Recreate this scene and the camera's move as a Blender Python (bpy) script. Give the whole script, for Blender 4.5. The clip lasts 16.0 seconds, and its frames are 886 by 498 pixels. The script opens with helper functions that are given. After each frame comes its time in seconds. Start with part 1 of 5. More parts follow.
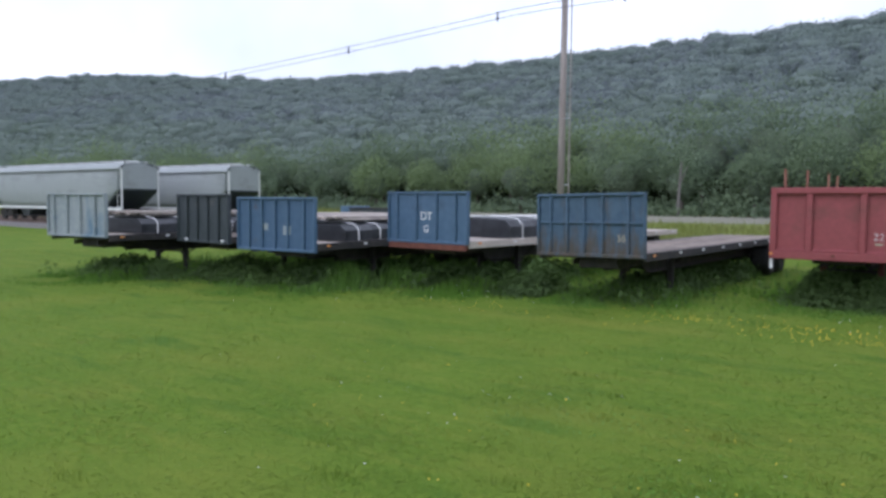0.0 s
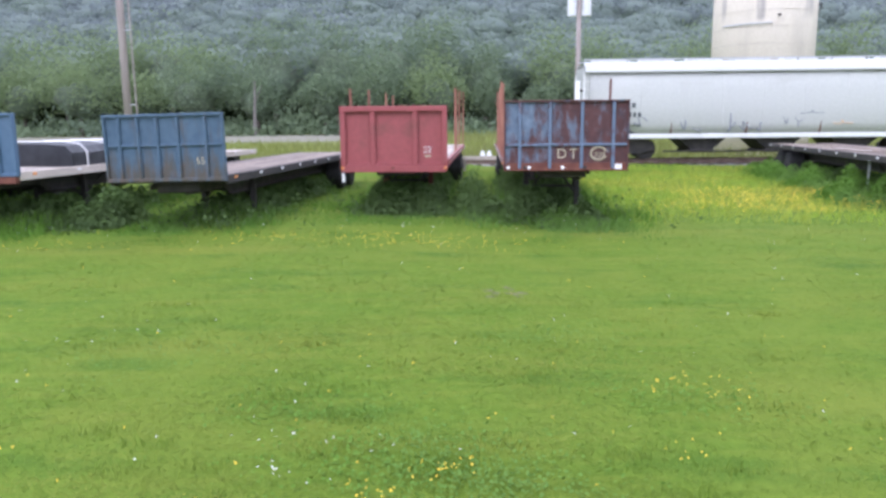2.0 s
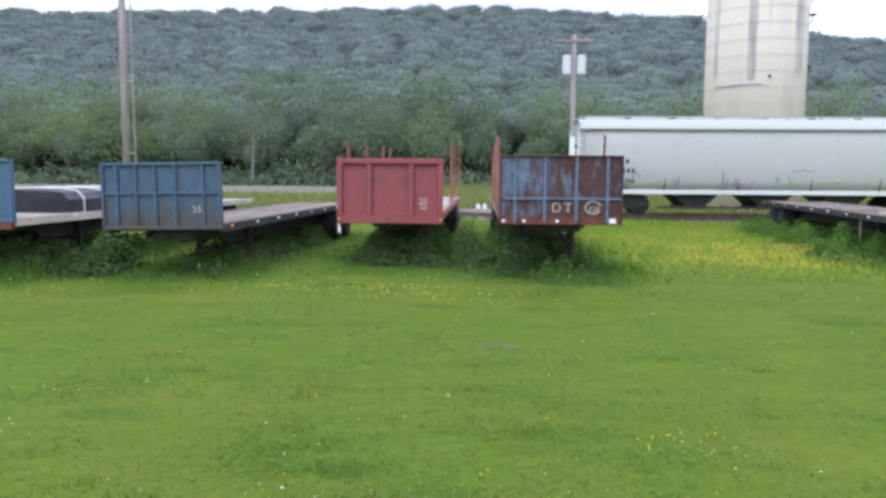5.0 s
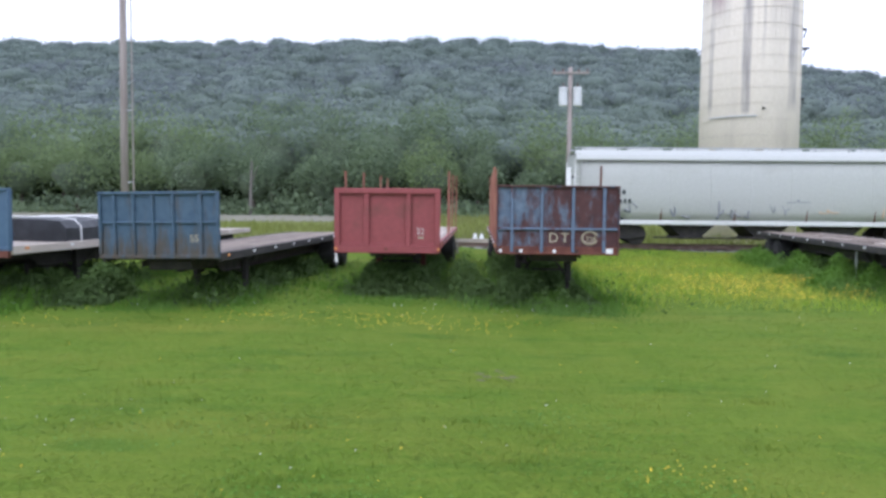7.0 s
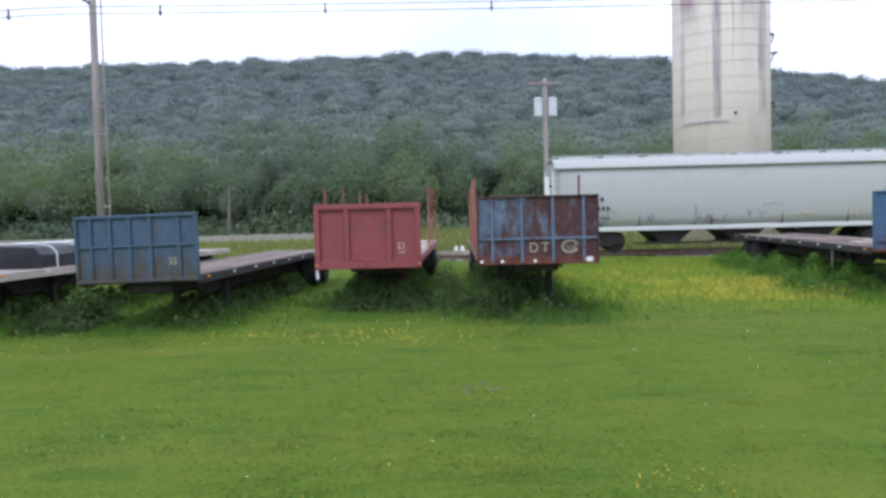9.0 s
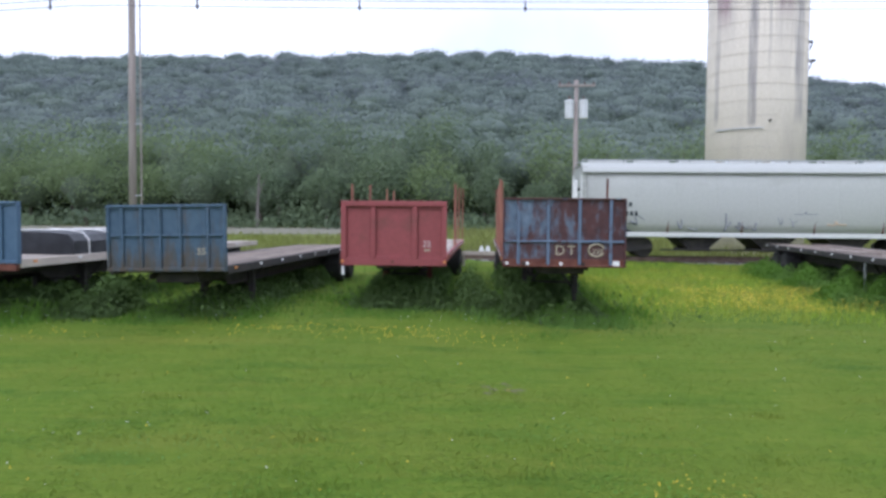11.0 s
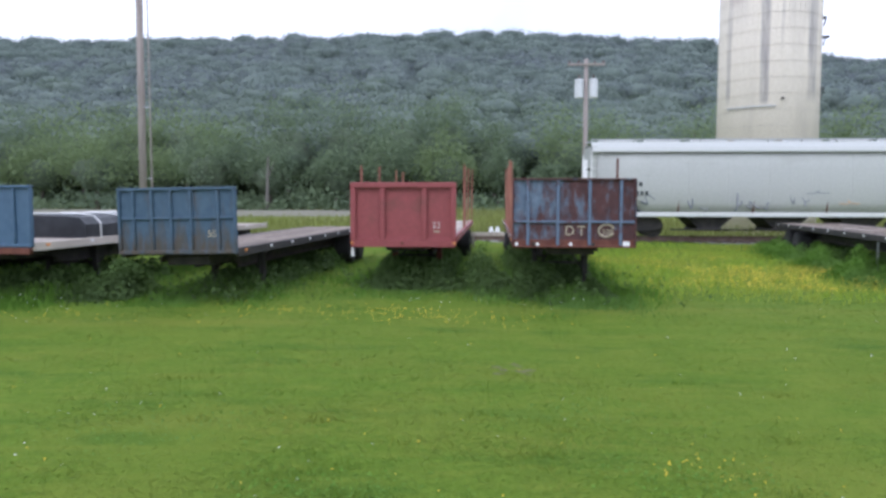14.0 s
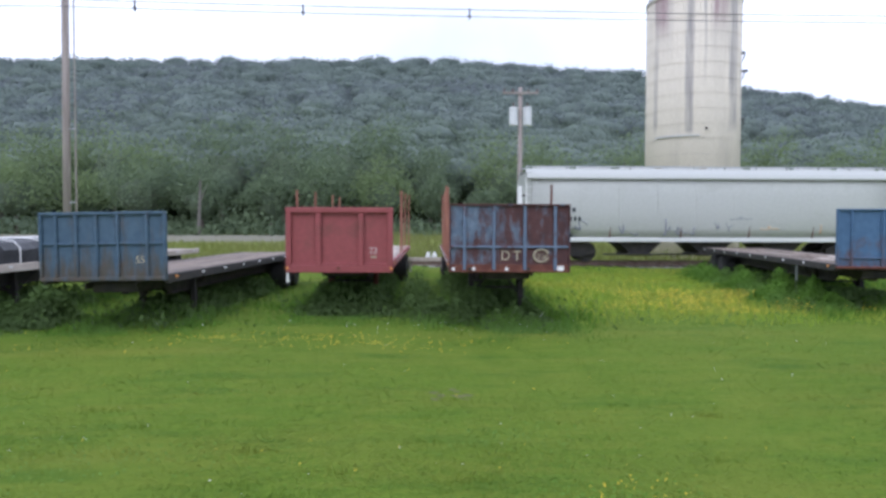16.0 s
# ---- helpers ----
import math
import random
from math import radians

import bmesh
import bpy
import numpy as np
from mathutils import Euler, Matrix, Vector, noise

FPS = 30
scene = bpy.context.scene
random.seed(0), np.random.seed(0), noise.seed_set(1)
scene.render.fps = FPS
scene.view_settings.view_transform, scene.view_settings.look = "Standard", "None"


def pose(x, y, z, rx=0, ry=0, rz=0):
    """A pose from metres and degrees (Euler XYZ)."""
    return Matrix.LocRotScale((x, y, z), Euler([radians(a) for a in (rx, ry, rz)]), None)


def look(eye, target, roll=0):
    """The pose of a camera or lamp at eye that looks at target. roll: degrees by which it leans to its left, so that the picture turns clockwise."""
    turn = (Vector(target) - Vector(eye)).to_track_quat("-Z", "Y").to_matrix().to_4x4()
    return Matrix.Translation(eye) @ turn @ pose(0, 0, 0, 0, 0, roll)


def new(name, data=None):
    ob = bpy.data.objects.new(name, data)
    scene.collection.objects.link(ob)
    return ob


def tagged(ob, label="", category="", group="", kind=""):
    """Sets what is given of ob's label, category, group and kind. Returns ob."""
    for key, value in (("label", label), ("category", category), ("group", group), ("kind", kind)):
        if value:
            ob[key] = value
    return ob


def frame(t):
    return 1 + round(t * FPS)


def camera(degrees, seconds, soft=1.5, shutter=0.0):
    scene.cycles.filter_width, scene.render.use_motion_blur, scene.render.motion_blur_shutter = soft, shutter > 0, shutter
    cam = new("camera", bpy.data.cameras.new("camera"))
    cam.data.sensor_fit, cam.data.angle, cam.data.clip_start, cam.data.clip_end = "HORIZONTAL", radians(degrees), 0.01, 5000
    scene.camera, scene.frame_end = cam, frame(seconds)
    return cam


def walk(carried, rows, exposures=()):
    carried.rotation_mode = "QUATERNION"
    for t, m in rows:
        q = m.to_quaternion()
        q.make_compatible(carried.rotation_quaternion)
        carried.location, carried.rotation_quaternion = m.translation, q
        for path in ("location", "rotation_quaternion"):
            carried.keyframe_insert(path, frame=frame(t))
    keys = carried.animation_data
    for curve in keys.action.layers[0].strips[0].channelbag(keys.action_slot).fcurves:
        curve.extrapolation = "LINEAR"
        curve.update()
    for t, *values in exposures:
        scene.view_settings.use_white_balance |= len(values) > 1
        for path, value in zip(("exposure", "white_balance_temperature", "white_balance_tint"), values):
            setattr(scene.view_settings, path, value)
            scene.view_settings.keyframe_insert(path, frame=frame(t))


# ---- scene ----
cam = camera(63.18, 16.0, soft=3.1)
PATH = [
    (0.0, pose(0, 0, 2.1, 86.42, -0.61, 35.29)),
    (0.5, pose(0, 0, 2.1, 84.19, 0.07, 21.28)),
    (1.0, pose(0, 0, 2.1, 80.22, 0.42, 9.53)),
    (1.2, pose(0, 0, 2.1, 78.65, -0.58, 3.18)),
    (1.5, pose(0, 0, 2.1, 80.23, -2.25, -0.88)),
    (2.0, pose(0, 0, 2.1, 80.18, 0.51, 2.82)),
    (2.5, pose(0, 0, 2.1, 80.16, -2.80, 7.86)),
    (3.0, pose(0, 0, 2.1, 78.92, -1.87, 10.74)),
    (3.5, pose(0, 0, 2.1, 80.45, -2.44, 2.02)),
    (4.0, pose(0, 0, 2.1, 83.33, -3.18, 3.50)),
    (4.5, pose(0, 0, 2.1, 86.39, -1.54, 1.48)),
    (5.0, pose(0, 0, 2.1, 84.30, -0.38, 2.51)),
    (7.3, pose(0, 0, 2.1, 86.78, -0.56, 2.28)),
    (7.5, pose(0, 0, 2.1, 86.49, -0.21, 2.71)),
    (8.0, pose(0, 0, 2.1, 87.05, 0.13, 1.66)),
    (8.5, pose(0, 0, 2.1, 88.10, 0.49, 0.75)),
    (9.0, pose(0, 0, 2.1, 87.70, 1.40, 0.70)),
    (9.5, pose(0, 0, 2.1, 88.45, 1.04, -0.18)),
    (9.7, pose(0, 0, 2.1, 88.05, 0.99, 0.48)),
    (11.8, pose(0, 0, 2.1, 87.64, -0.25, 3.36)),
    (12.0, pose(0, 0, 2.1, 87.82, 0.27, 3.44)),
    (12.5, pose(0, 0, 2.1, 87.17, -0.30, 2.76)),
    (13.0, pose(0, 0, 2.1, 86.70, 1.03, 3.41)),
    (13.5, pose(0, 0, 2.1, 87.02, 1.45, 2.78)),
    (14.0, pose(0, 0, 2.1, 86.16, -0.10, 3.54)),
    (14.5, pose(0, 0, 2.1, 83.78, -3.87, 4.89)),
    (15.0, pose(0, 0, 2.1, 86.34, -2.21, 1.88)),
    (15.5, pose(0, 0, 2.1, 86.72, -0.39, -4.87)),
    (15.6, pose(0, 0, 2.1, 86.63, 0.00, -6.60)),
    (15.7, pose(0, 0, 2.1, 86.60, -0.36, -8.67)),
    (15.8, pose(0, 0, 2.1, 86.34, -0.52, -9.18)),
    (15.9, pose(0, 0, 2.1, 85.07, 0.75, -8.17)),
    (16.0, pose(0, 0, 2.1, 88.17, -0.17, -1.47)),
]
EXPOSURES = [(t, v + 0.24, 5520, 24 if 0.9 < t < 4 else 18) for t, v in ((0.0, -0.12), (0.5, 0.22), (1.0, 0.55), (1.5, 0.72), (2.5, 0.75), (3.5, 0.66), (4.5, 0.4), (5.0, 0.35), (7.3, 0.22), (8.5, 0.08), (9.5, -0.02), (12.0, 0.10), (13.5, 0.16), (14.0, 0.14), (15.0, 0.18), (16.0, 0.05))]
walk(cam, PATH, EXPOSURES)

# ---- world, sun ----
world = bpy.data.worlds.new("overcast_sky")
scene.world = world
world.use_nodes = True
wn, wl = world.node_tree.nodes, world.node_tree.links
sky = wn.new("ShaderNodeTexSky")
sky.sky_type, sky.sun_disc = "NISHITA", False
sky.sun_elevation, sky.sun_rotation = radians(52), radians(200)
sky.air_density, sky.dust_density, sky.ozone_density = 1.0, 6.0, 1.0
# cloud cover over the clear sky, thinner in places
wc = wn.new("ShaderNodeTexCoord")
wt = wn.new("ShaderNodeTexNoise")
wt.inputs["Scale"].default_value, wt.inputs["Detail"].default_value = 2.2, 5.0
wl.new(wc.outputs["Generated"], wt.inputs["Vector"])
wr = wn.new("ShaderNodeMapRange")
wr.inputs["From Min"].default_value, wr.inputs["From Max"].default_value = 0.35, 0.62
wr.inputs["To Min"].default_value, wr.inputs["To Max"].default_value = 0.62, 0.97
wl.new(wt.outputs["Fac"], wr.inputs["Value"])
wm = wn.new("ShaderNodeMix")
wm.data_type = "RGBA"
wl.new(wr.outputs["Result"], wm.inputs["Factor"])
wl.new(sky.outputs["Color"], wm.inputs["A"])
wm.inputs["B"].default_value = (7.6, 7.7, 7.9, 1)
wl.new(wm.outputs["Result"], wn["Background"].inputs["Color"])
wn["Background"].inputs["Strength"].default_value = 0.15
sun = new("sun", bpy.data.lights.new("sun", "SUN"))
sun.data.energy, sun.data.angle, sun.data.color = 0.6, radians(25), (1.0, 0.96, 0.9)
sun.matrix_world = look((-21.0, -57.9, 78.8), (0, 0, 0))


# ---- materials ----
def shader(name):
    m = bpy.data.materials.new(name)
    m.use_nodes = True
    return m, m.node_tree.nodes, m.node_tree.links, m.node_tree.nodes["Principled BSDF"]


def noise_node(n, l, scale, detail=4.0, stretch=None, rough=0.55, space="Object"):
    tc = n.new("ShaderNodeTexCoord")
    tex = n.new("ShaderNodeTexNoise")
    tex.inputs["Scale"].default_value, tex.inputs["Detail"].default_value, tex.inputs["Roughness"].default_value = scale, detail, rough
    if stretch:
        mp = n.new("ShaderNodeMapping")
        mp.inputs["Scale"].default_value = stretch
        l.new(tc.outputs[space], mp.inputs["Vector"])
        l.new(mp.outputs["Vector"], tex.inputs["Vector"])
    else:
        l.new(tc.outputs[space], tex.inputs["Vector"])
    return tex


def ramp(n, l, source, a, b):
    r = n.new("ShaderNodeMapRange")
    r.inputs["From Min"].default_value, r.inputs["From Max"].default_value = a, b
    l.new(source, r.inputs["Value"])
    return r.outputs["Result"]


def mixed(n, l, fac, a, b):
    m = n.new("ShaderNodeMix")
    m.data_type = "RGBA"
    l.new(fac, m.inputs["Factor"])
    for value, sock in ((a, m.inputs["A"]), (b, m.inputs["B"])):
        if isinstance(value, tuple):
            sock.default_value = (*value, 1)
        else:
            l.new(value, sock)
    return m.outputs["Result"]


def bumped(n, l, bsdf, source, strength, distance):
    b = n.new("ShaderNodeBump")
    b.inputs["Strength"].default_value, b.inputs["Distance"].default_value = strength, distance
    l.new(source, b.inputs["Height"])
    l.new(b.outputs["Normal"], bsdf.inputs["Normal"])


def paint(name, a, b, worn, lo=0.58, hi=0.68, rough=0.5, scale=1.3, stretch=None, metal=0.0):
    """Old paint in two tones with worn patches of a third colour."""
    m, n, l, p = shader(name)
    big = noise_node(n, l, scale, 6, stretch, 0.62)
    fine = noise_node(n, l, 9.0, 5)
    tone = mixed(n, l, ramp(n, l, fine.outputs["Fac"], 0.35, 0.65), a, b)
    wear = ramp(n, l, big.outputs["Fac"], lo, hi)
    l.new(mixed(n, l, wear, tone, worn), p.inputs["Base Color"])
    r = n.new("ShaderNodeMapRange")
    r.inputs["To Min"].default_value, r.inputs["To Max"].default_value = rough, 0.9
    l.new(wear, r.inputs["Value"])
    l.new(r.outputs["Result"], p.inputs["Roughness"])
    p.inputs["Metallic"].default_value = metal
    bumped(n, l, p, fine.outputs["Fac"], 0.25, 0.01)
    return m


def plain(name, a, b, rough=0.7, scale=6.0, stretch=None, bump=0.3, dist=0.01, metal=0.0, per_piece=False):
    m, n, l, p = shader(name)
    tex = noise_node(n, l, scale, 6, stretch)
    col = mixed(n, l, ramp(n, l, tex.outputs["Fac"], 0.35, 0.65), a, b)
    if per_piece:
        info = n.new("ShaderNodeObjectInfo")
        hsv = n.new("ShaderNodeHueSaturation")
        r = n.new("ShaderNodeMapRange")
        r.inputs["To Min"].default_value, r.inputs["To Max"].default_value = 0.7, 1.3
        l.new(info.outputs["Random"], r.inputs["Value"])
        l.new(r.outputs["Result"], hsv.inputs["Value"])
        l.new(col, hsv.inputs["Color"])
        col = hsv.outputs["Color"]
    l.new(col, p.inputs["Base Color"])
    p.inputs["Roughness"].default_value, p.inputs["Metallic"].default_value = rough, metal
    bumped(n, l, p, tex.outputs["Fac"], bump, dist)
    return m


def leafy(name, a, b, c, rough=0.6, scale=0.09, stretch=None, passing=0.3):
    """Foliage in three tones that change from leaf to leaf and, more slowly, from plant to plant."""
    m, n, l, p = shader(name)
    geo = n.new("ShaderNodeNewGeometry")
    leaf = mixed(n, l, geo.outputs["Random Per Island"], a, b)
    slow = noise_node(n, l, scale, 3, stretch)
    tone = mixed(n, l, ramp(n, l, slow.outputs["Fac"], 0.42, 0.62), leaf, c)
    l.new(tone, p.inputs["Base Color"])
    # light also passes through the leaves
    thin = n.new("ShaderNodeBsdfTranslucent")
    l.new(tone, thin.inputs["Color"])
    both = n.new("ShaderNodeMixShader")
    both.inputs["Fac"].default_value = passing
    l.new(p.outputs["BSDF"], both.inputs[1])
    l.new(thin.outputs["BSDF"], both.inputs[2])
    l.new(both.outputs["Shader"], n["Material Output"].inputs["Surface"])
    p.inputs["Roughness"].default_value = rough
    p.inputs["Specular IOR Level"].default_value = 0.08
    return m


M_RED = paint("weathered_red_paint", (0.285, 0.066, 0.068), (0.24, 0.056, 0.058), (0.19, 0.07, 0.062), 0.54, 0.72, 0.6)
M_BLUE = paint("faded_blue_paint", (0.044, 0.092, 0.162), (0.056, 0.108, 0.182), (0.085, 0.065, 0.055), 0.58, 0.70, 0.55, 1.1)
M_BLUE_CLEAN = paint("blue_paint", (0.058, 0.112, 0.182), (0.072, 0.130, 0.204), (0.052, 0.088, 0.132), 0.6, 0.75, 0.5)


def rusted_sheet(name, blue_a, blue_b, rust_a, rust_b, across, down, z0, z1, lo, hi, grain=(1, 1, 0.7), size=2.1):
    """Sheet steel with paint over rust that gains towards one side (across) and the foot (down)."""
    m, n, l, p = shader(name)
    tc = n.new("ShaderNodeTexCoord")
    sep = n.new("ShaderNodeSeparateXYZ")
    l.new(tc.outputs["Object"], sep.inputs["Vector"])
    big = noise_node(n, l, size, 10, grain, 0.74)
    fine = noise_node(n, l, 8.0, 5)
    side = ramp(n, l, sep.outputs["X"], 0.2, 2.2)
    foot = ramp(n, l, sep.outputs["Z"], z0, z1)
    add = n.new("ShaderNodeMath")
    add.operation = "MULTIPLY_ADD"
    l.new(side, add.inputs[0])
    add.inputs[1].default_value = across
    l.new(big.outputs["Fac"], add.inputs[2])
    more = n.new("ShaderNodeMath")
    more.operation = "MULTIPLY_ADD"
    l.new(foot, more.inputs[0])
    more.inputs[1].default_value = down
    l.new(add.outputs[0], more.inputs[2])
    blue = mixed(n, l, ramp(n, l, fine.outputs["Fac"], 0.35, 0.65), blue_a, blue_b)
    rust = mixed(n, l, ramp(n, l, fine.outputs["Fac"], 0.3, 0.7), rust_a, rust_b)
    wear = ramp(n, l, more.outputs[0], lo, hi)
    l.new(mixed(n, l, wear, blue, rust), p.inputs["Base Color"])
    p.inputs["Roughness"].default_value = 0.75
    bumped(n, l, p, fine.outputs["Fac"], 0.3, 0.01)
    return m


M_BLUE_RUSTY = rusted_sheet("blue_paint_over_rust", (0.085, 0.125, 0.185), (0.145, 0.19, 0.25), (0.050, 0.021, 0.022), (0.088, 0.034, 0.032), 0.16, 0.10, 1.75, 1.35, 0.48, 0.62, (1.5, 1, 0.6), 2.6)
M_BLUE_STREAKED = rusted_sheet("rust_streaked_blue_paint", (0.050, 0.092, 0.142), (0.068, 0.116, 0.168), (0.058, 0.062, 0.050), (0.09, 0.066, 0.048), 0.0, 0.20, 1.8, 1.1, 0.53, 0.72, (2.6, 1, 0.4), 2.0)
M_BLUE_FOOT = rusted_sheet("blue_paint_rusting_at_the_foot", (0.056, 0.118, 0.215), (0.072, 0.142, 0.245), (0.085, 0.045, 0.042), (0.115, 0.065, 0.058), 0.0, 0.22, 1.9, 1.15, 0.58, 0.78)
M_BLUE_RIB = paint("blue_paint_on_ribs", (0.10, 0.145, 0.22), (0.13, 0.18, 0.255), (0.10, 0.04, 0.035), 0.54, 0.66, 0.6, 5.0)
M_RUST_EDGE = paint("rust_with_remnants_of_blue_paint", (0.075, 0.03, 0.03), (0.10, 0.042, 0.04), (0.07, 0.09, 0.13), 0.54, 0.60, 0.8, 3.0)
M_RUST = plain("rusty_steel", (0.10, 0.032, 0.022), (0.16, 0.06, 0.04), 0.85, 5)
M_GREY = paint("bleached_grey_paint", (0.23, 0.27, 0.28), (0.30, 0.33, 0.33), (0.13, 0.2, 0.26), 0.56, 0.66, 0.6, 1.0, (1, 1, 0.4))
M_DARK = paint("dark_paint", (0.028, 0.038, 0.042), (0.04, 0.05, 0.055), (0.09, 0.09, 0.085), 0.63, 0.72, 0.6)
M_STEEL = plain("dirty_dark_steel", (0.018, 0.018, 0.018), (0.045, 0.038, 0.033), 0.75, 4)
M_DECK = plain("weathered_deck_wood", (0.16, 0.125, 0.10), (0.27, 0.22, 0.18), 0.85, 2.0, (7, 0.5, 1), 0.4, 0.01, 0, True)
M_DECK_PALE = plain("pale_deck_wood", (0.36, 0.31, 0.26), (0.50, 0.44, 0.38), 0.85, 2.0, (7, 0.5, 1), 0.4, 0.01, 0, True)
M_STAKE = plain("raw_stake_wood", (0.19, 0.070, 0.050), (0.33, 0.155, 0.10), 0.85, 3.0, (4, 4, 0.4), 0.3)
M_TYRE = plain("tyre_rubber", (0.012, 0.012, 0.012), (0.022, 0.022, 0.022), 0.85, 12)
M_WHITE = plain("white_paint", (0.72, 0.72, 0.70), (0.82, 0.82, 0.80), 0.5, 6, None, 0.1)
M_YELLOWED = plain("yellowed_paint", (0.34, 0.30, 0.21), (0.46, 0.41, 0.30), 0.6, 6, None, 0.1)
M_FADED = paint("faded_white_paint", (0.52, 0.42, 0.41), (0.62, 0.55, 0.53), (0.30, 0.12, 0.12), 0.58, 0.66, 0.7, 9.0)
M_AMBER = plain("amber_lens", (0.65, 0.24, 0.05), (0.7, 0.32, 0.1), 0.3, 6, None, 0.0)
M_LENS = plain("white_reflector", (0.8, 0.8, 0.78), (0.9, 0.9, 0.9), 0.25, 6, None, 0.0)
M_TARP = plain("black_tarpaulin", (0.015, 0.017, 0.02), (0.035, 0.038, 0.042), 0.5, 3, None, 0.5, 0.03)
M_HOP = paint("hopper_car_grey_paint", (0.425, 0.440, 0.405), (0.460, 0.475, 0.440), (0.375, 0.380, 0.345), 0.60, 0.80, 0.45, 0.5, (0.5, 1, 1.6))
M_HOP_DULL = paint("dull_hopper_car_paint", (0.27, 0.295, 0.29), (0.31, 0.335, 0.325), (0.22, 0.235, 0.225), 0.55, 0.75, 0.6, 0.5, (0.5, 1, 1.6))
M_HOP_WHITE = paint("hopper_car_white_paint", (0.62, 0.63, 0.60), (0.68, 0.69, 0.66), (0.5, 0.48, 0.45), 0.62, 0.75, 0.5, 1.0)
M_HOP_OLD = paint("stained_hopper_car_paint", (0.56, 0.57, 0.55), (0.62, 0.62, 0.6), (0.42, 0.36, 0.30), 0.56, 0.75, 0.55, 0.6)
M_SCRAWL = plain("dark_scrawl", (0.20, 0.22, 0.24), (0.32, 0.33, 0.34), 0.7, 3, None, 0.0)
M_SCRAWL_TAN = plain("tan_scrawl", (0.5, 0.36, 0.22), (0.6, 0.48, 0.34), 0.7, 3, None, 0.0)


def stained_concrete(name, face, bands):
    """Cream concrete with soft-edged vertical stains. bands: across, half-width, lowest z, fading height, strength, colour."""
    m, n, l, p = shader(name)
    tc = n.new("ShaderNodeTexCoord")
    dot = n.new("ShaderNodeVectorMath")
    dot.operation = "DOT_PRODUCT"
    dot.inputs[1].default_value = (-math.sin(face), math.cos(face), 0)
    l.new(tc.outputs["Object"], dot.inputs[0])
    sep = n.new("ShaderNodeSeparateXYZ")
    l.new(tc.outputs["Object"], sep.inputs["Vector"])
    fine = noise_node(n, l, 9.0, 5)
    big = noise_node(n, l, 0.35, 6, (1, 1, 0.18), 0.62)
    streak = noise_node(n, l, 2.6, 6, (1, 1, 0.10), 0.65)
    col = mixed(n, l, ramp(n, l, fine.outputs["Fac"], 0.35, 0.65), (0.60, 0.55, 0.45), (0.67, 0.62, 0.52))
    col = mixed(n, l, ramp(n, l, big.outputs["Fac"], 0.52, 0.78), col, (0.50, 0.46, 0.39))

    def calc(op, a, c):
        k = n.new("ShaderNodeMath")
        k.operation = op
        for value, sock in ((a, k.inputs[0]), (c, k.inputs[1])):
            if isinstance(value, (int, float)):
                sock.default_value = value
            else:
                l.new(value, sock)
        return k.outputs["Value"]
    wob = calc("MULTIPLY", calc("SUBTRACT", streak.outputs["Fac"], 0.5), 0.45)
    across = calc("ADD", dot.outputs["Value"], wob)
    for c, half, low, fade, share, tint in bands:
        off = calc("ABSOLUTE", calc("SUBTRACT", across, c), 0)
        mask = calc("MULTIPLY", ramp(n, l, off, half * 1.25, half * 0.7), ramp(n, l, sep.outputs["Z"], low, low + fade))
        mask = calc("MULTIPLY", mask, calc("MULTIPLY", ramp(n, l, streak.outputs["Fac"], 0.2, 0.7), share))
        col = mixed(n, l, mask, col, tint)
    l.new(col, p.inputs["Base Color"])
    p.inputs["Roughness"].default_value = 0.9
    bumped(n, l, p, fine.outputs["Fac"], 0.25, 0.01)
    return m


DARK, ROSE = (0.27, 0.255, 0.245), (0.33, 0.24, 0.24)
M_SILO = stained_concrete("water_stained_silo_concrete", math.atan2(-48.9, -18.35), (
    (-0.19, 0.26, 8.0, 0.3, 1.1, DARK), (2.48, 0.24, 8.1, 0.8, 1.1, DARK), (-2.29, 0.12, 8.1, 0.8, 0.9, DARK), (0.75, 0.10, 11.0, 2.5, 0.8, DARK),
    (-1.7, 0.5, 12.5, 4.0, 0.6, DARK), (1.7, 0.6, 12.5, 4.0, 0.6, DARK), (-1.95, 0.42, 14.2, 1.4, 1.2, ROSE), (1.6, 0.48, 14.6, 1.4, 1.2, ROSE)))
M_STAIN = paint("dark_streaked_concrete", (0.38, 0.355, 0.32), (0.45, 0.42, 0.375), (0.60, 0.55, 0.45), 0.47, 0.62, 0.9, 0.6, (1, 1, 0.12))
M_GALV = plain("galvanised_steel", (0.42, 0.44, 0.46), (0.55, 0.57, 0.58), 0.45, 5, None, 0.1, 0.01, 0.6)
M_POLE = plain("grey_pole_wood", (0.26, 0.22, 0.20), (0.37, 0.33, 0.30), 0.9, 3.0, (6, 6, 0.25), 0.5, 0.02)
M_TANK = plain("transformer_grey_enamel", (0.58, 0.60, 0.60), (0.66, 0.68, 0.68), 0.4, 4, None, 0.1)
M_PORCELAIN = plain("brown_porcelain", (0.09, 0.045, 0.035), (0.13, 0.06, 0.05), 0.25, 4, None, 0.0)
M_WIRE = plain("black_cable", (0.05, 0.05, 0.055), (0.08, 0.08, 0.085), 0.6, 4, None, 0.0)
M_RAIL = plain("rail_steel", (0.12, 0.08, 0.06), (0.2, 0.15, 0.12), 0.6, 3, None, 0.2, 0.01, 0.5)
M_TIE = plain("creosoted_tie", (0.045, 0.035, 0.028), (0.09, 0.075, 0.06), 0.9, 3, (1, 6, 1))
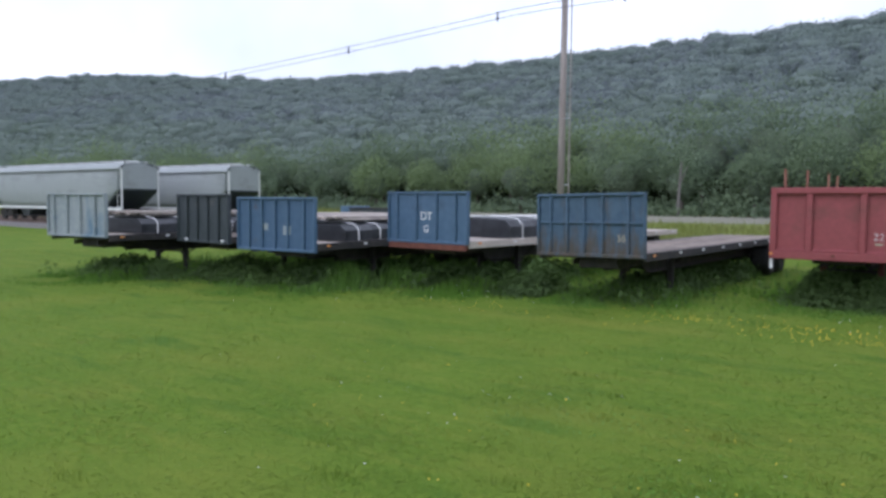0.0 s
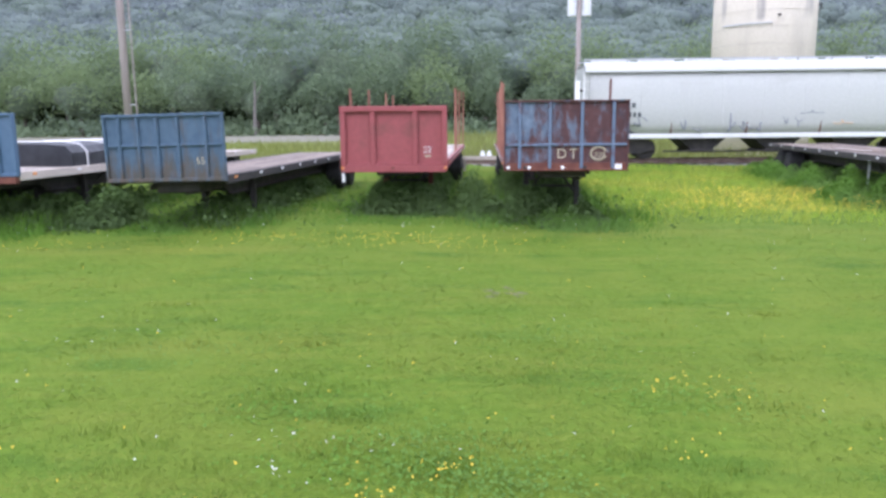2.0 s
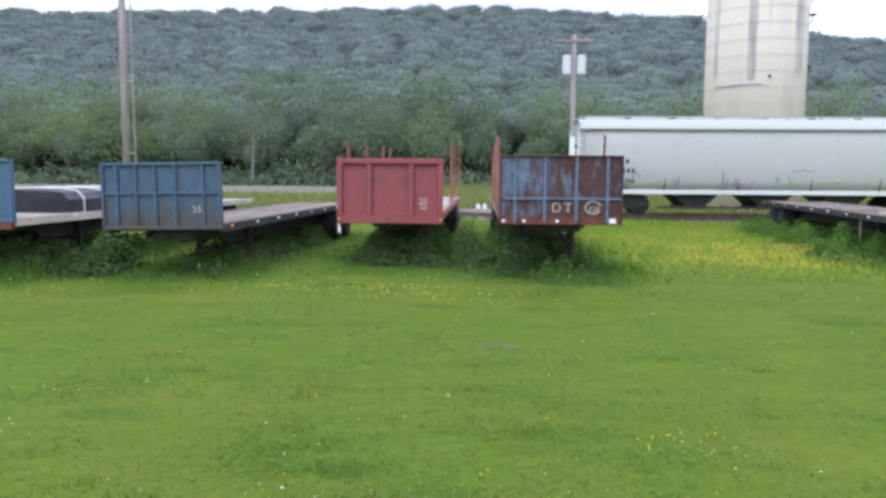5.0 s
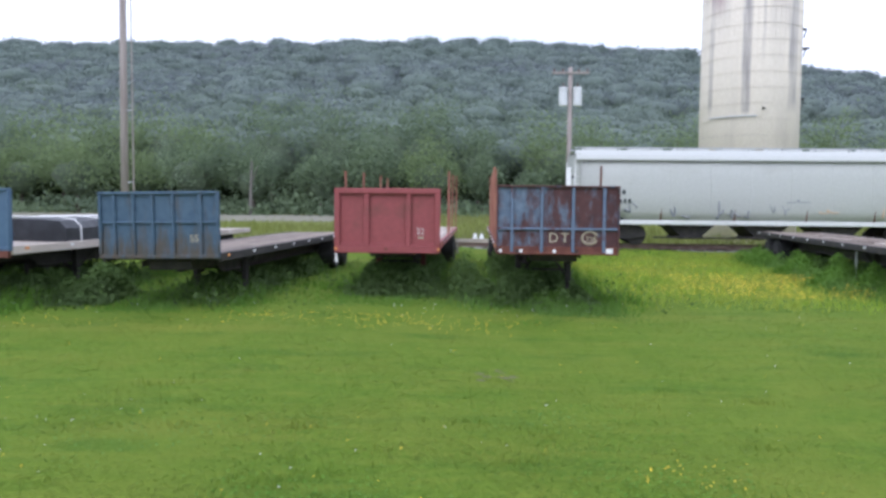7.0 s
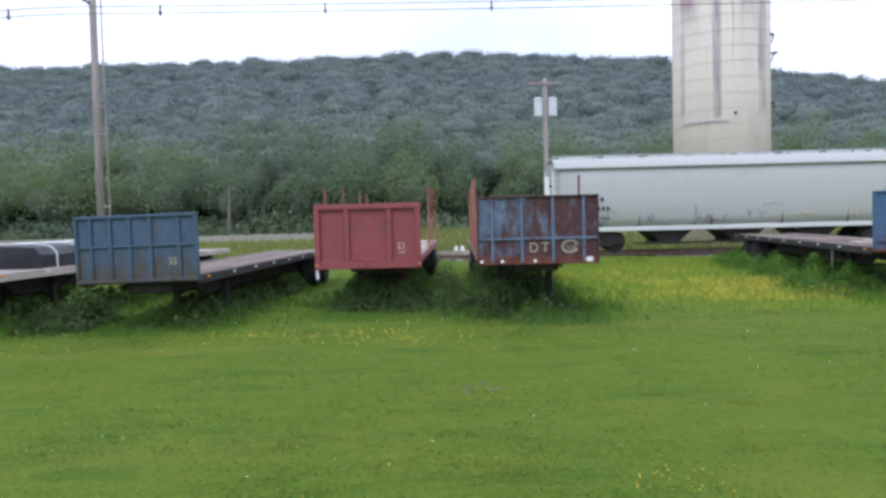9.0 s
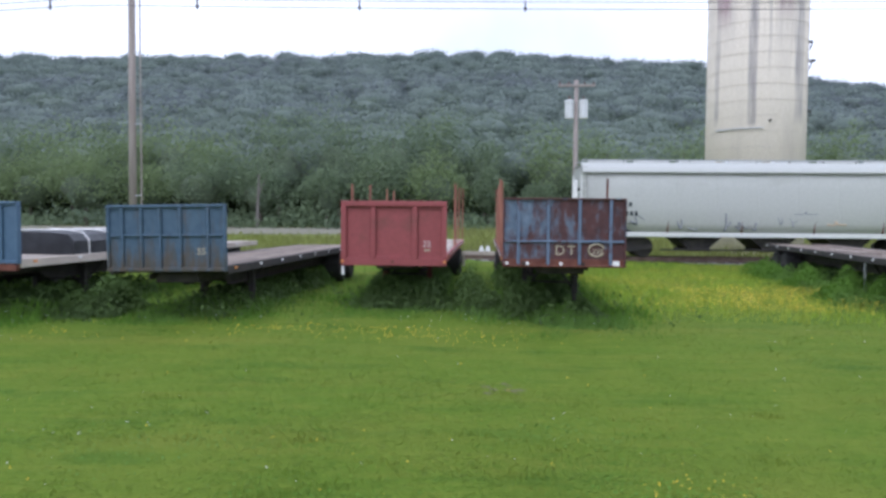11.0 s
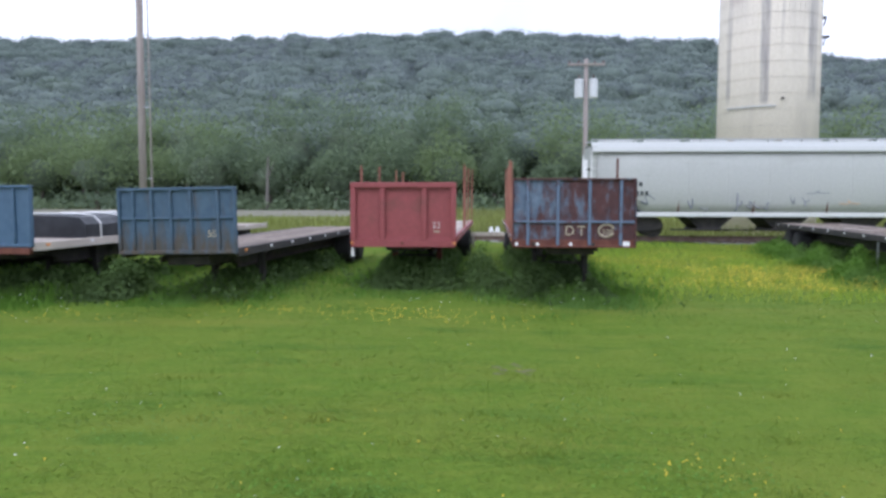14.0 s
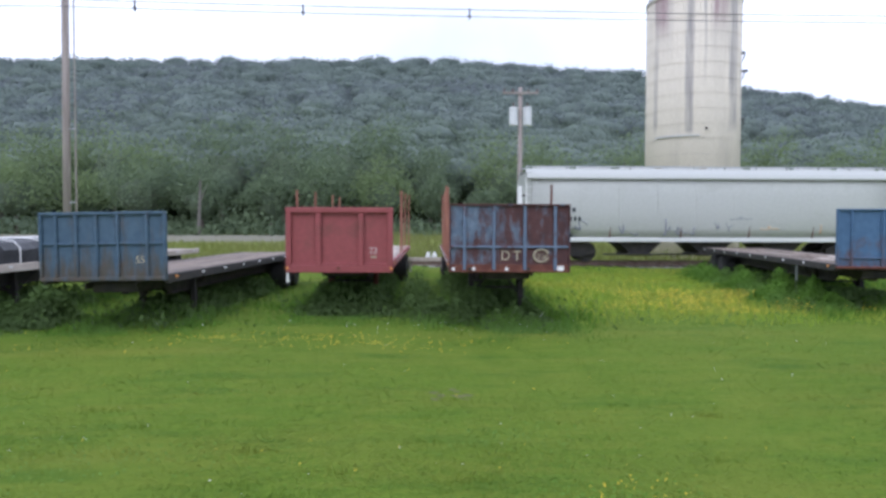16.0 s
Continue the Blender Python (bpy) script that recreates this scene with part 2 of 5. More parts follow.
M_BALLAST = plain("ballast_gravel", (0.10, 0.095, 0.09), (0.26, 0.245, 0.23), 0.9, 14.0, None, 1.0, 0.05)
M_GRAVEL = plain("pale_gravel", (0.17, 0.165, 0.12), (0.24, 0.23, 0.17), 0.95, 8.0, None, 0.6, 0.03)
M_SOIL = plain("bare_soil", (0.10, 0.105, 0.04), (0.15, 0.145, 0.06), 0.95, 9.0, None, 0.8, 0.03)
M_BARK = plain("tree_bark", (0.07, 0.058, 0.047), (0.15, 0.13, 0.11), 0.95, 2.0, (6, 6, 0.8), 0.8, 0.05)
M_BARK_PALE = plain("pale_dead_bark", (0.13, 0.12, 0.105), (0.19, 0.18, 0.16), 0.95, 2.0, (6, 6, 0.8), 0.8, 0.05)
M_LEAF = leafy("treeline_leaves", (0.168, 0.226, 0.132), (0.190, 0.250, 0.140), (0.152, 0.204, 0.134), passing=0.4)
M_LEAF_LIGHT = leafy("light_leaves", (0.200, 0.268, 0.128), (0.222, 0.290, 0.134), (0.184, 0.246, 0.130), passing=0.4)
# lifted, bluish leaf tones: distance haze is put into the colour
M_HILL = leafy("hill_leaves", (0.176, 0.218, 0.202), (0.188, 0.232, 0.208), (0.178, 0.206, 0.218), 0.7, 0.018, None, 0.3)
M_HILL_LOW = leafy("haze_tinted_lower_leaves", (0.156, 0.202, 0.154), (0.170, 0.218, 0.160), (0.156, 0.190, 0.166), 0.7, 0.025, None, 0.3)
# crown fillers below the leaf tones: shade inside the crowns put into the colour
M_CORE = plain("shaded_crown_filler", (0.106, 0.138, 0.118), (0.118, 0.154, 0.126), 0.95, 0.35, None, 0.5, 0.4)
M_CORE_GREEN = plain("shaded_treeline_filler", (0.082, 0.112, 0.072), (0.108, 0.140, 0.084), 0.95, 0.6, None, 0.6, 0.3)
M_GRASS = leafy("lawn_blades", (0.094, 0.166, 0.018), (0.138, 0.212, 0.025), (0.168, 0.212, 0.030), 0.7, 0.8, (0.35, 1.3, 1), 0.06)
M_WEED = leafy("rank_weeds", (0.095, 0.205, 0.026), (0.145, 0.262, 0.038), (0.13, 0.23, 0.05), 0.7, 0.4, None, 0.22)
M_ROUGH = leafy("rough_grass", (0.240, 0.365, 0.042), (0.290, 0.405, 0.050), (0.350, 0.385, 0.058), 0.7, 0.35, None, 0.2)
# dock and nettle green, with the shade under trailers put into the tone
M_DOCK = leafy("shade_darkened_weed_leaves", (0.084, 0.140, 0.040), (0.108, 0.172, 0.048), (0.094, 0.146, 0.052), 0.7, 0.5, None, 0.3)
M_HAY = leafy("meadow_grass", (0.16, 0.20, 0.05), (0.24, 0.26, 0.075), (0.20, 0.21, 0.085))
M_YELLOW = plain("yellow_petals", (0.72, 0.50, 0.02), (0.80, 0.60, 0.04), 0.6, 4, None, 0.0)
M_PETAL = plain("white_petals", (0.80, 0.80, 0.76), (0.86, 0.86, 0.84), 0.6, 4, None, 0.0)
M_TRUCK = plain("dark_green_car_paint", (0.05, 0.075, 0.065), (0.06, 0.085, 0.075), 0.25, 2, None, 0.0)
M_TAIL = plain("red_tail_lens", (0.48, 0.02, 0.025), (0.54, 0.03, 0.03), 0.15, 4, None, 0.0)
M_GLASS = plain("dark_car_glass", (0.012, 0.014, 0.016), (0.016, 0.018, 0.02), 0.05, 4, None, 0.0)


def ground_material():
    m, n, l, p = shader("mown_grass_ground")
    geo = n.new("ShaderNodeNewGeometry")
    sep = n.new("ShaderNodeSeparateXYZ")
    l.new(geo.outputs["Position"], sep.inputs["Vector"])
    fine = noise_node(n, l, 11.0, 6)
    mid = noise_node(n, l, 0.55, 5)
    band = noise_node(n, l, 0.35, 4, (0.25, 1.6, 1))
    lawn = mixed(n, l, ramp(n, l, fine.outputs["Fac"], 0.3, 0.7), (0.078, 0.136, 0.015), (0.124, 0.190, 0.022))
    lawn = mixed(n, l, ramp(n, l, mid.outputs["Fac"], 0.45, 0.68), lawn, (0.132, 0.178, 0.024))
    lawn = mixed(n, l, ramp(n, l, band.outputs["Fac"], 0.55, 0.72), lawn, (0.156, 0.184, 0.030))
    lush = noise_node(n, l, 0.9, 5, (0.5, 1.5, 1))
    lawn = mixed(n, l, ramp(n, l, lush.outputs["Fac"], 0.54, 0.70), lawn, (0.068, 0.132, 0.017))
    streak = noise_node(n, l, 2.6, 6, (0.45, 1.5, 1), 0.65)
    lawn = mixed(n, l, ramp(n, l, streak.outputs["Fac"], 0.50, 0.72), lawn, (0.148, 0.190, 0.026))
    soil = noise_node(n, l, 0.8, 6)
    lawn = mixed(n, l, ramp(n, l, soil.outputs["Fac"], 0.72, 0.80), lawn, (0.16, 0.16, 0.06))
    meadow = mixed(n, l, ramp(n, l, mid.outputs["Fac"], 0.4, 0.6), (0.15, 0.20, 0.045), (0.23, 0.25, 0.07))
    col = mixed(n, l, ramp(n, l, sep.outputs["Y"], 36, 42), lawn, meadow)
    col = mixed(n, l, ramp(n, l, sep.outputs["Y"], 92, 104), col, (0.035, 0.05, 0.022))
    l.new(col, p.inputs["Base Color"])
    p.inputs["Roughness"].default_value = 0.9
    p.inputs["Specular IOR Level"].default_value = 0.05
    bumped(n, l, p, fine.outputs["Fac"], 0.3, 0.02)
    return m


M_GROUND = ground_material()


# ---- mesh helpers ----
def box(bm, x0, y0, z0, x1, y1, z1, bevel=0.0):
    r = bmesh.ops.create_cube(bm, size=1.0)
    m = Matrix.Translation(((x0 + x1) / 2, (y0 + y1) / 2, (z0 + z1) / 2)) @ Matrix.Diagonal((x1 - x0, y1 - y0, z1 - z0, 1))
    bmesh.ops.transform(bm, matrix=m, verts=r["verts"])
    if bevel:
        edges = list({e for v in r["verts"] for e in v.link_edges})
        bmesh.ops.bevel(bm, geom=edges, offset=bevel, segments=1, affect="EDGES", profile=0.5)
    return bm


def rod(bm, a, b, r0, r1=None, seg=10):
    a, b = Vector(a), Vector(b)
    d = b - a
    r = bmesh.ops.create_cone(bm, cap_ends=True, segments=seg, radius1=r0, radius2=r0 if r1 is None else r1, depth=d.length)
    m = Matrix.Translation((a + b) / 2) @ d.to_track_quat("Z", "Y").to_matrix().to_4x4()
    bmesh.ops.transform(bm, matrix=m, verts=r["verts"])
    return bm


def prism(bm, outline, axis, a, b):
    """An outline of (u, v) drawn out along an axis from a to b; x: (y, z), y: (x, z), z: (x, y)."""
    def place(u, v, w):
        return {"x": (w, u, v), "y": (u, w, v), "z": (u, v, w)}[axis]
    p = [bm.verts.new(place(u, v, a)) for u, v in outline]
    q = [bm.verts.new(place(u, v, b)) for u, v in outline]
    k = len(p)
    for i in range(k):
        bm.faces.new((p[i], p[(i + 1) % k], q[(i + 1) % k], q[i]))
    bm.faces.new(p[::-1]), bm.faces.new(q)
    bmesh.ops.recalc_face_normals(bm, faces=bm.faces)
    return bm


def shape():
    return bmesh.new()


def part(name, bm, material, parent=None, label="", smooth=False):
    me = bpy.data.meshes.new(name)
    bm.to_mesh(me)
    bm.free()
    me.materials.append(material)
    if smooth:
        for f in me.polygons:
            f.use_smooth = True
    ob = new(name, me)
    ob.parent = parent
    if label:
        ob["label"] = label
    return ob


def again(ob, m, parent):
    """The same mesh once more, as an object of its own."""
    o = new(ob.name.split(".")[0], ob.data)
    o.parent, o.matrix_basis = parent, m
    return o


def thing(name, label, category, m, group="", kind=""):
    e = new(name)
    e.matrix_basis = m
    return tagged(e, label, category, group, kind)


def lettering(text, size, material, parent, m, name="lettering"):
    c = bpy.data.curves.new(name, "FONT")
    c.body, c.size, c.extrude, c.align_x, c.align_y = text, size, 0.002, "CENTER", "CENTER"
    tmp = bpy.data.objects.new(name, c)
    me = bpy.data.meshes.new_from_object(tmp)
    bpy.data.objects.remove(tmp)
    me.materials.clear()
    me.materials.append(material)
    o = new(name, me)
    o.parent, o.matrix_basis = parent, m
    return o


def tube(name, pts, r, material, parent):
    cu = bpy.data.curves.new(name, "CURVE")
    cu.dimensions, cu.bevel_depth, cu.bevel_resolution = "3D", r, 0
    sp = cu.splines.new("POLY")
    sp.points.add(len(pts) - 1)
    for p, q in zip(sp.points, pts):
        p.co = (*q, 1)
    tmp = bpy.data.objects.new(name, cu)
    me = bpy.data.meshes.new_from_object(tmp)
    bpy.data.objects.remove(tmp)
    me.materials.append(material)
    o = new(name, me)
    o.parent = parent
    return o


def from_arrays(name, verts, faces_of, material, kind="stuff", label="", category="", parent=None, smooth=False):
    """A mesh from arrays: verts (n, 3), and the count of corners of its equal faces, laid out one after another."""
    me = bpy.data.meshes.new(name)
    nv = len(verts)
    nf = nv // faces_of
    me.vertices.add(nv)
    me.vertices.foreach_set("co", np.asarray(verts, dtype=np.float32).ravel())
    me.loops.add(nv)
    me.loops.foreach_set("vertex_index", np.arange(nv, dtype=np.int32))
    me.polygons.add(nf)
    me.polygons.foreach_set("loop_start", np.arange(0, nv, faces_of, dtype=np.int32))
    me.polygons.foreach_set("loop_total", np.full(nf, faces_of, dtype=np.int32))
    me.update(calc_edges=True)
    me.materials.append(material)
    ob = new(name, me)
    ob.parent = parent
    return tagged(ob, label, category, "", kind)


RNG = np.random.default_rng(7)


def leaves(centres, size, lean=None, loose=0.45):
    """Four-cornered leaves of the given sizes about centres, turned at random (towards lean where given)."""
    k = len(centres)
    nrm = RNG.normal(size=(k, 3))
    if lean is not None:
        nrm = nrm * loose + lean
    nrm /= np.linalg.norm(nrm, axis=1)[:, None] + 1e-9
    side = np.cross(nrm, RNG.normal(size=(k, 3)))
    side /= np.linalg.norm(side, axis=1)[:, None] + 1e-9
    up = np.cross(nrm, side)
    s = np.asarray(size).reshape(-1, 1) * RNG.uniform(0.6, 1.3, (k, 1))
    quad = np.stack([centres - side * s * 0.5, centres - up * s * 0.28 + nrm * s * 0.08, centres + side * s * 0.5, centres + up * s * 0.34], 1)
    return quad.reshape(-1, 3)


def blades(x, y, z, height, width, bend=0.5):
    """Three-cornered blades of grass that stand on (x, y, z)."""
    k = len(x)
    a = RNG.uniform(0, 2 * np.pi, k)
    h = height * RNG.uniform(0.5, 1.2, k)
    w = width * RNG.uniform(0.7, 1.3, k)
    b = RNG.uniform(0, 2 * np.pi, k)
    lean = h * bend * RNG.uniform(0.1, 1, k)
    p = np.stack([x, y, z], 1)
    off = np.stack([np.cos(a) * w / 2, np.sin(a) * w / 2, np.zeros(k)], 1)
    tip = p + np.stack([np.cos(b) * lean, np.sin(b) * lean, h], 1)
    return np.stack([p - off, p + off, tip], 1).reshape(-1, 3)


# ---- ground, one sheet with the hill ----
RIDGE_X = (-3.2, -2.33, -1.73, -1.06, -0.587, -0.245, 0.0, 0.278, 0.47, 0.595, 0.777, 1.4)
RIDGE_Z = (0.36, 0.331, 0.294, 0.220, 0.205, 0.206, 0.209, 0.195, 0.171, 0.155, 0.133, 0.083)


def ridge(x):
    return np.interp(x / 350.0, RIDGE_X, RIDGE_Z) * 350.0


def height(x, y):
    x, y = np.asarray(x, float), np.asarray(y, float)
    s = np.clip((y - 100) / 250.0, 0, 1)
    rise = ridge(x * 350.0 / np.maximum(y, 100)) * (0.25 * s + 0.75 * s ** 1.25)
    back = np.clip((y - 350) / 400.0, 0, 1)
    far = rise * (1 - 0.5 * back)
    mound = 0.28 * np.clip(1 - np.abs(y - 33.6) / 4.5, 0, 0.6) / 0.6
    wave = 0.03 * np.sin(x * 0.7 + y * 0.3) * np.clip((np.hypot(x, y) - 3) / 6, 0, 1)
    return far + mound + wave * (y < 60) + 1.0 * np.clip((y - 50) / 50, 0, 1)


def ground():
    gx = np.concatenate([np.linspace(-2600, -300, 40), np.linspace(-290, -42, 50), np.linspace(-40, 40, 110), np.linspace(44, 300, 50), np.linspace(330, 2600, 40)])
    gy = np.concatenate([np.linspace(-2000, -60, 24), np.linspace(-50, -4, 18), np.linspace(-3, 44, 90), np.linspace(46, 110, 30), np.linspace(115, 760, 90), np.linspace(800, 3000, 20)])
    X, Y = np.meshgrid(gx, gy)
    Z = height(X, Y)
    me = bpy.data.meshes.new("ground")
    nx, ny = len(gx), len(gy)
    faces = [(j * nx + i, j * nx + i + 1, (j + 1) * nx + i + 1, (j + 1) * nx + i) for j in range(ny - 1) for i in range(nx - 1)]
    me.from_pydata(np.stack([X, Y, Z], -1).reshape(-1, 3).tolist(), [], faces)
    for f in me.polygons:
        f.use_smooth = True
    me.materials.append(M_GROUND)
    return tagged(new("ground", me), "mown green lawn running into a meadow and a wooded hill", "ground", "", "structure")


ground()


# ---- flatbed trailers ----
def wheel(parent, x, y, r=0.5, w=0.5):
    b = shape()
    rod(b, (x - w / 2, y, r), (x + w / 2, y, r), r, r, 20)
    bmesh.ops.bevel(b, geom=[e for e in b.edges if len(e.link_faces) == 2 and e.calc_face_angle() > 1.2], offset=0.05, segments=2, affect="EDGES")
    t = part("wheel", b, M_TYRE, parent)
    for s in (-1, 1):
        b = shape()
        rod(b, (x + s * (w / 2 + 0.002), y, r), (x + s * (w / 2 - 0.05), y, r), 0.29, 0.2, 16)
        rod(b, (x + s * (w / 2 + 0.05), y, r), (x + s * (w / 2 - 0.06), y, r), 0.09, 0.11, 12)
        part("rim", b, M_STEEL, t)
    return t


def trailer(label, fl, heading, top, low, deck, length, face, rib, deck_mat, ribs, bars=(), rim=0.07, width=2.44, ribw=0.07, sill=M_STEEL, legs=3.1, gear=M_STEEL, foot=None, back=0.05, dots=True, gaps=(), tilt=0.0, edge=None):
    """A flatbed trailer with a front bulkhead. fl: its front corner at x, y; local x across, y to the rear."""
    T = thing("flatbed_trailer", label, "trailer", pose(fl[0], fl[1], 0, 0, tilt, -heading), "parked flatbed trailers")
    W = width
    # bulkhead: sheet, frame and ribs
    b = shape()
    box(b, 0.02, back, low + 0.02, W - 0.02, back + 0.012, top - 0.02)
    part("bulkhead_sheet", b, face, T)
    part("top_rail", box(shape(), 0, -0.01, top - rim, W, 0.11, top, 0.012), edge or rib, T)
    part("bottom_rail", box(shape(), 0.003, -0.005, low, W - 0.003, 0.105, low + rim * 1.3, 0.012), foot or rib, T)
    for x in (0.0, W - rim):
        part("corner_post", box(shape(), x + 0.002, -0.008, low + rim * 1.3, x + rim - 0.002, 0.108, top - rim, 0.012), edge or rib, T)
    for u in ribs:
        part("rib", box(shape(), u * W - ribw / 2, -0.006, low + rim * 1.3, u * W + ribw / 2, 0.05, top - rim, 0.014), rib, T)
    for v in bars:
        z = low + v * (top - low)
        part("crossbar", box(shape(), rim, 0.0, z - 0.024, W - rim, 0.045, z + 0.024, 0.01), rib, T)
    # deck
    n = 14
    w = (W - 0.16) / n
    for i in range(n):
        x = 0.08 + i * w
        cuts = [0.11, *sorted(random.uniform(3, length - 3) for _ in range(1)), length]
        for a, e in zip(cuts, cuts[1:]):
            drop = random.uniform(-0.008, 0.006)
            if (i, a > 0.2) in gaps:
                drop -= 0.05
            part("deck_plank", box(shape(), x + 0.006, a + 0.004, deck - 0.045 + drop, x + w - 0.006, e - 0.004, deck + drop, 0.006), deck_mat, T)
    for x in (0.0, W - 0.075):
        r = part("side_rail", box(shape(), x, 0.112, deck - 0.16, x + 0.075, length, deck + 0.012, 0.01), sill, T)
        if dots:
            k = 9
            for i in range(k):
                y = 0.5 + i * (length - 1.0) / (k - 1)
                s = -0.004 if x == 0 else 0.079
                part("marker_lamp", box(shape(), x + s - 0.012, y - 0.06, deck - 0.075, x + s + 0.012, y + 0.06, deck - 0.025, 0.006), M_AMBER if i == 0 else M_LENS, r, "amber marker lamp" if i == 0 else "pale marker lamp")
    for x in (0.72, W - 0.72):
        b = shape()
        prism(b, [(1.9, deck - 0.5), (length - 0.1, deck - 0.5), (length - 0.1, deck - 0.16), (0.3, deck - 0.16), (0.3, deck - 0.28), (1.5, deck - 0.28)], "x", x - 0.012, x + 0.012)
        box(b, x - 0.07, 1.9, deck - 0.52, x + 0.07, length - 0.1, deck - 0.5)
        part("main_beam", b, M_STEEL, T)
    for i in range(14):
        y = 0.5 + i * (length - 1) / 13
        part("cross_member", box(shape(), 0.076, y - 0.03, deck - 0.15, W - 0.076, y + 0.03, deck - 0.05), M_STEEL, T)
    part("rear_bumper", box(shape(), 0.25, length + 0.002, 0.5, W - 0.25, length + 0.08, 0.6, 0.01), M_STEEL, T)
    for x in (0.7, W - 0.7):
        part("bumper_strut", box(shape(), x - 0.04, length - 0.09, 0.55, x + 0.04, length, deck - 0.165), M_STEEL, T)
    # landing gear
    if legs:
        for x in (0.62, W - 0.62):
            b = shape()
            box(b, x - 0.065, legs - 0.065, 0.35, x + 0.065, legs + 0.065, deck - 0.152, 0.008)
            box(b, x - 0.05, legs - 0.05, 0.04, x + 0.05, legs + 0.05, 0.35)
            g = part("landing_leg", b, gear, T)
            part("foot", box(shape(), x - 0.14, legs - 0.12, 0.0, x + 0.14, legs + 0.12, 0.035, 0.008), M_STEEL, g)
        part("leg_brace", rod(shape(), (0.66, legs, 0.62), (W - 0.66, legs, 0.62), 0.025), M_STEEL, T)
        for a, c in ((0.66, 1.1), (W - 0.66, W - 1.1)):
            part("leg_brace", rod(shape(), (a, legs, 0.45), (c, legs, deck - 0.3), 0.025), M_STEEL, T)
            part("leg_brace", rod(shape(), (a, legs, 0.5), (a, legs + 1.0, deck - 0.2), 0.025), M_STEEL, T)
    # axles and wheels
    for y in (length - 2.9, length - 1.65):
        part("axle", rod(shape(), (0.5, y, 0.5), (W - 0.5, y, 0.5), 0.065), M_STEEL, T)
        for x in (0.29, W - 0.29):
            wheel(T, x, y)
    for x in (0.62, W - 0.62):
        b = shape()
        box(b, x - 0.05, length - 3.4, 0.55, x + 0.05, length - 1.1, 0.68, 0.02)
        box(b, x - 0.05, length - 2.35, 0.68, x + 0.05, length - 2.2, deck - 0.525)
        part("suspension", b, M_STEEL, T)
    b = shape()
    box(b, 0.75, 0.5, deck - 0.36, W - 0.75, 1.6, deck - 0.155, 0.02)
    part("coupler_plate", b, M_STEEL, T)
    return T


def marks(T, text, size, x, z, material, y=-0.004, name="lettering"):
    return lettering(text, size, material, T, pose(x, y, z, 90, 0, 0), name)


def stakes(T, spots, deck, material=M_STAKE):
    for x, y, top, lean in spots:
        b = shape()
        box(b, x - 0.022, y - 0.035, deck - 0.18, x + 0.022, y + 0.035, top, 0.006)
        o = part("stake", b, material, T)
        o.data.transform(Matrix.Translation((x, y, deck)) @ Matrix.Rotation(radians(lean), 4, "Y") @ Matrix.Translation((-x, -y, -deck)))


def bulkhead_lamps(T, spots, z, y=-0.012):
    for x, mat in spots:
        b = shape()
        rod(b, (x, y - 0.03, z), (x, y + 0.02, z), 0.03, 0.036, 12)
        part("lamp", b, mat, T)


# red trailer with stakes
RED = trailer("red steel flatbed trailer with raised bulkhead and wooden stakes", (-3.155, 16.43), 0.5, 2.515, 1.03, 1.28, 13.6, M_RED, M_RED, M_DECK_PALE, (0.305, 0.70), (), 0.125, 2.44, 0.115, M_RED, 3.1, M_RUST, None, 0.088)
part("foot_rail", box(shape(), 0.13, 0.02, 1.195, 2.31, 0.086, 1.24, 0.01), M_RED, RED)
marks(RED, "22", 0.20, 1.98, 1.53, M_FADED, 0.084)
part("worn_mark", box(shape(), 1.92, 0.078, 1.37, 2.06, 0.0875, 1.41), M_YELLOWED, RED)
stakes(RED, [(2.40, 5.1, 3.16, 0.5), (2.40, 6.4, 3.18, -0.6), (2.40, 8.6, 3.22, 0.4), (2.40, 12.9, 3.36, 0.3), (0.04, 1.3, 2.96, -0.5), (0.04, 3.9, 3.05, 0.8), (0.04, 7.6, 3.1, 0), (0.04, 9.6, 3.12, -0.8)], 1.28)
part("strap", rod(shape(), (0.05, -0.02, 1.02), (0.06, -0.02, 0.82), 0.02, 0.036, 10), M_WHITE, RED, "white strap end hanging from the corner")
bulkhead_lamps(RED, [(0.04, M_AMBER), (2.40, M_AMBER), (1.2, M_RUST)], 1.13)

# rusty trailer
OLD = trailer("rust-stained blue flatbed trailer with ribbed bulkhead and stakes", (0.49, 14.40), 0.5, 2.545, 1.17, 1.36, 14.2, M_BLUE_RUSTY, M_BLUE_RIB, M_DECK, (0.128, 0.37, 0.625, 0.875), (0.375,), 0.035, 2.44, 0.06, M_RUST, 3.1, M_STEEL, M_RUST, edge=M_RUST_EDGE)
part("bulkhead_skirt", box(shape(), 0.035, 0.028, 1.205, 2.405, 0.047, 1.33, 0.004), M_RUST, OLD, "rusty lower strip")
marks(OLD, "D", 0.27, 1.14, 1.50, M_YELLOWED, 0.046)
marks(OLD, "T", 0.27, 1.37, 1.50, M_YELLOWED, 0.046)
arc = [radians(20 + 320 * i / 28) for i in range(29)]
tube("round_mark", [(1.86 + 0.15 * math.cos(a), 0.047, 1.51 + 0.125 * math.sin(a)) for a in arc], 0.022, M_YELLOWED, OLD)["label"] = "pale open ring painted on the sheet"
marks(OLD, "328", 0.15, 1.88, 1.48, M_YELLOWED, 0.043)
stakes(OLD, [(0.04, 2.1, 2.98, -0.5), (0.04, 3.5, 3.10, -0.6), (0.04, 5.4, 3.05, -0.4), (0.04, 7.4, 3.08, 0.3), (0.04, 9.5, 3.1, -0.5)], 1.36)
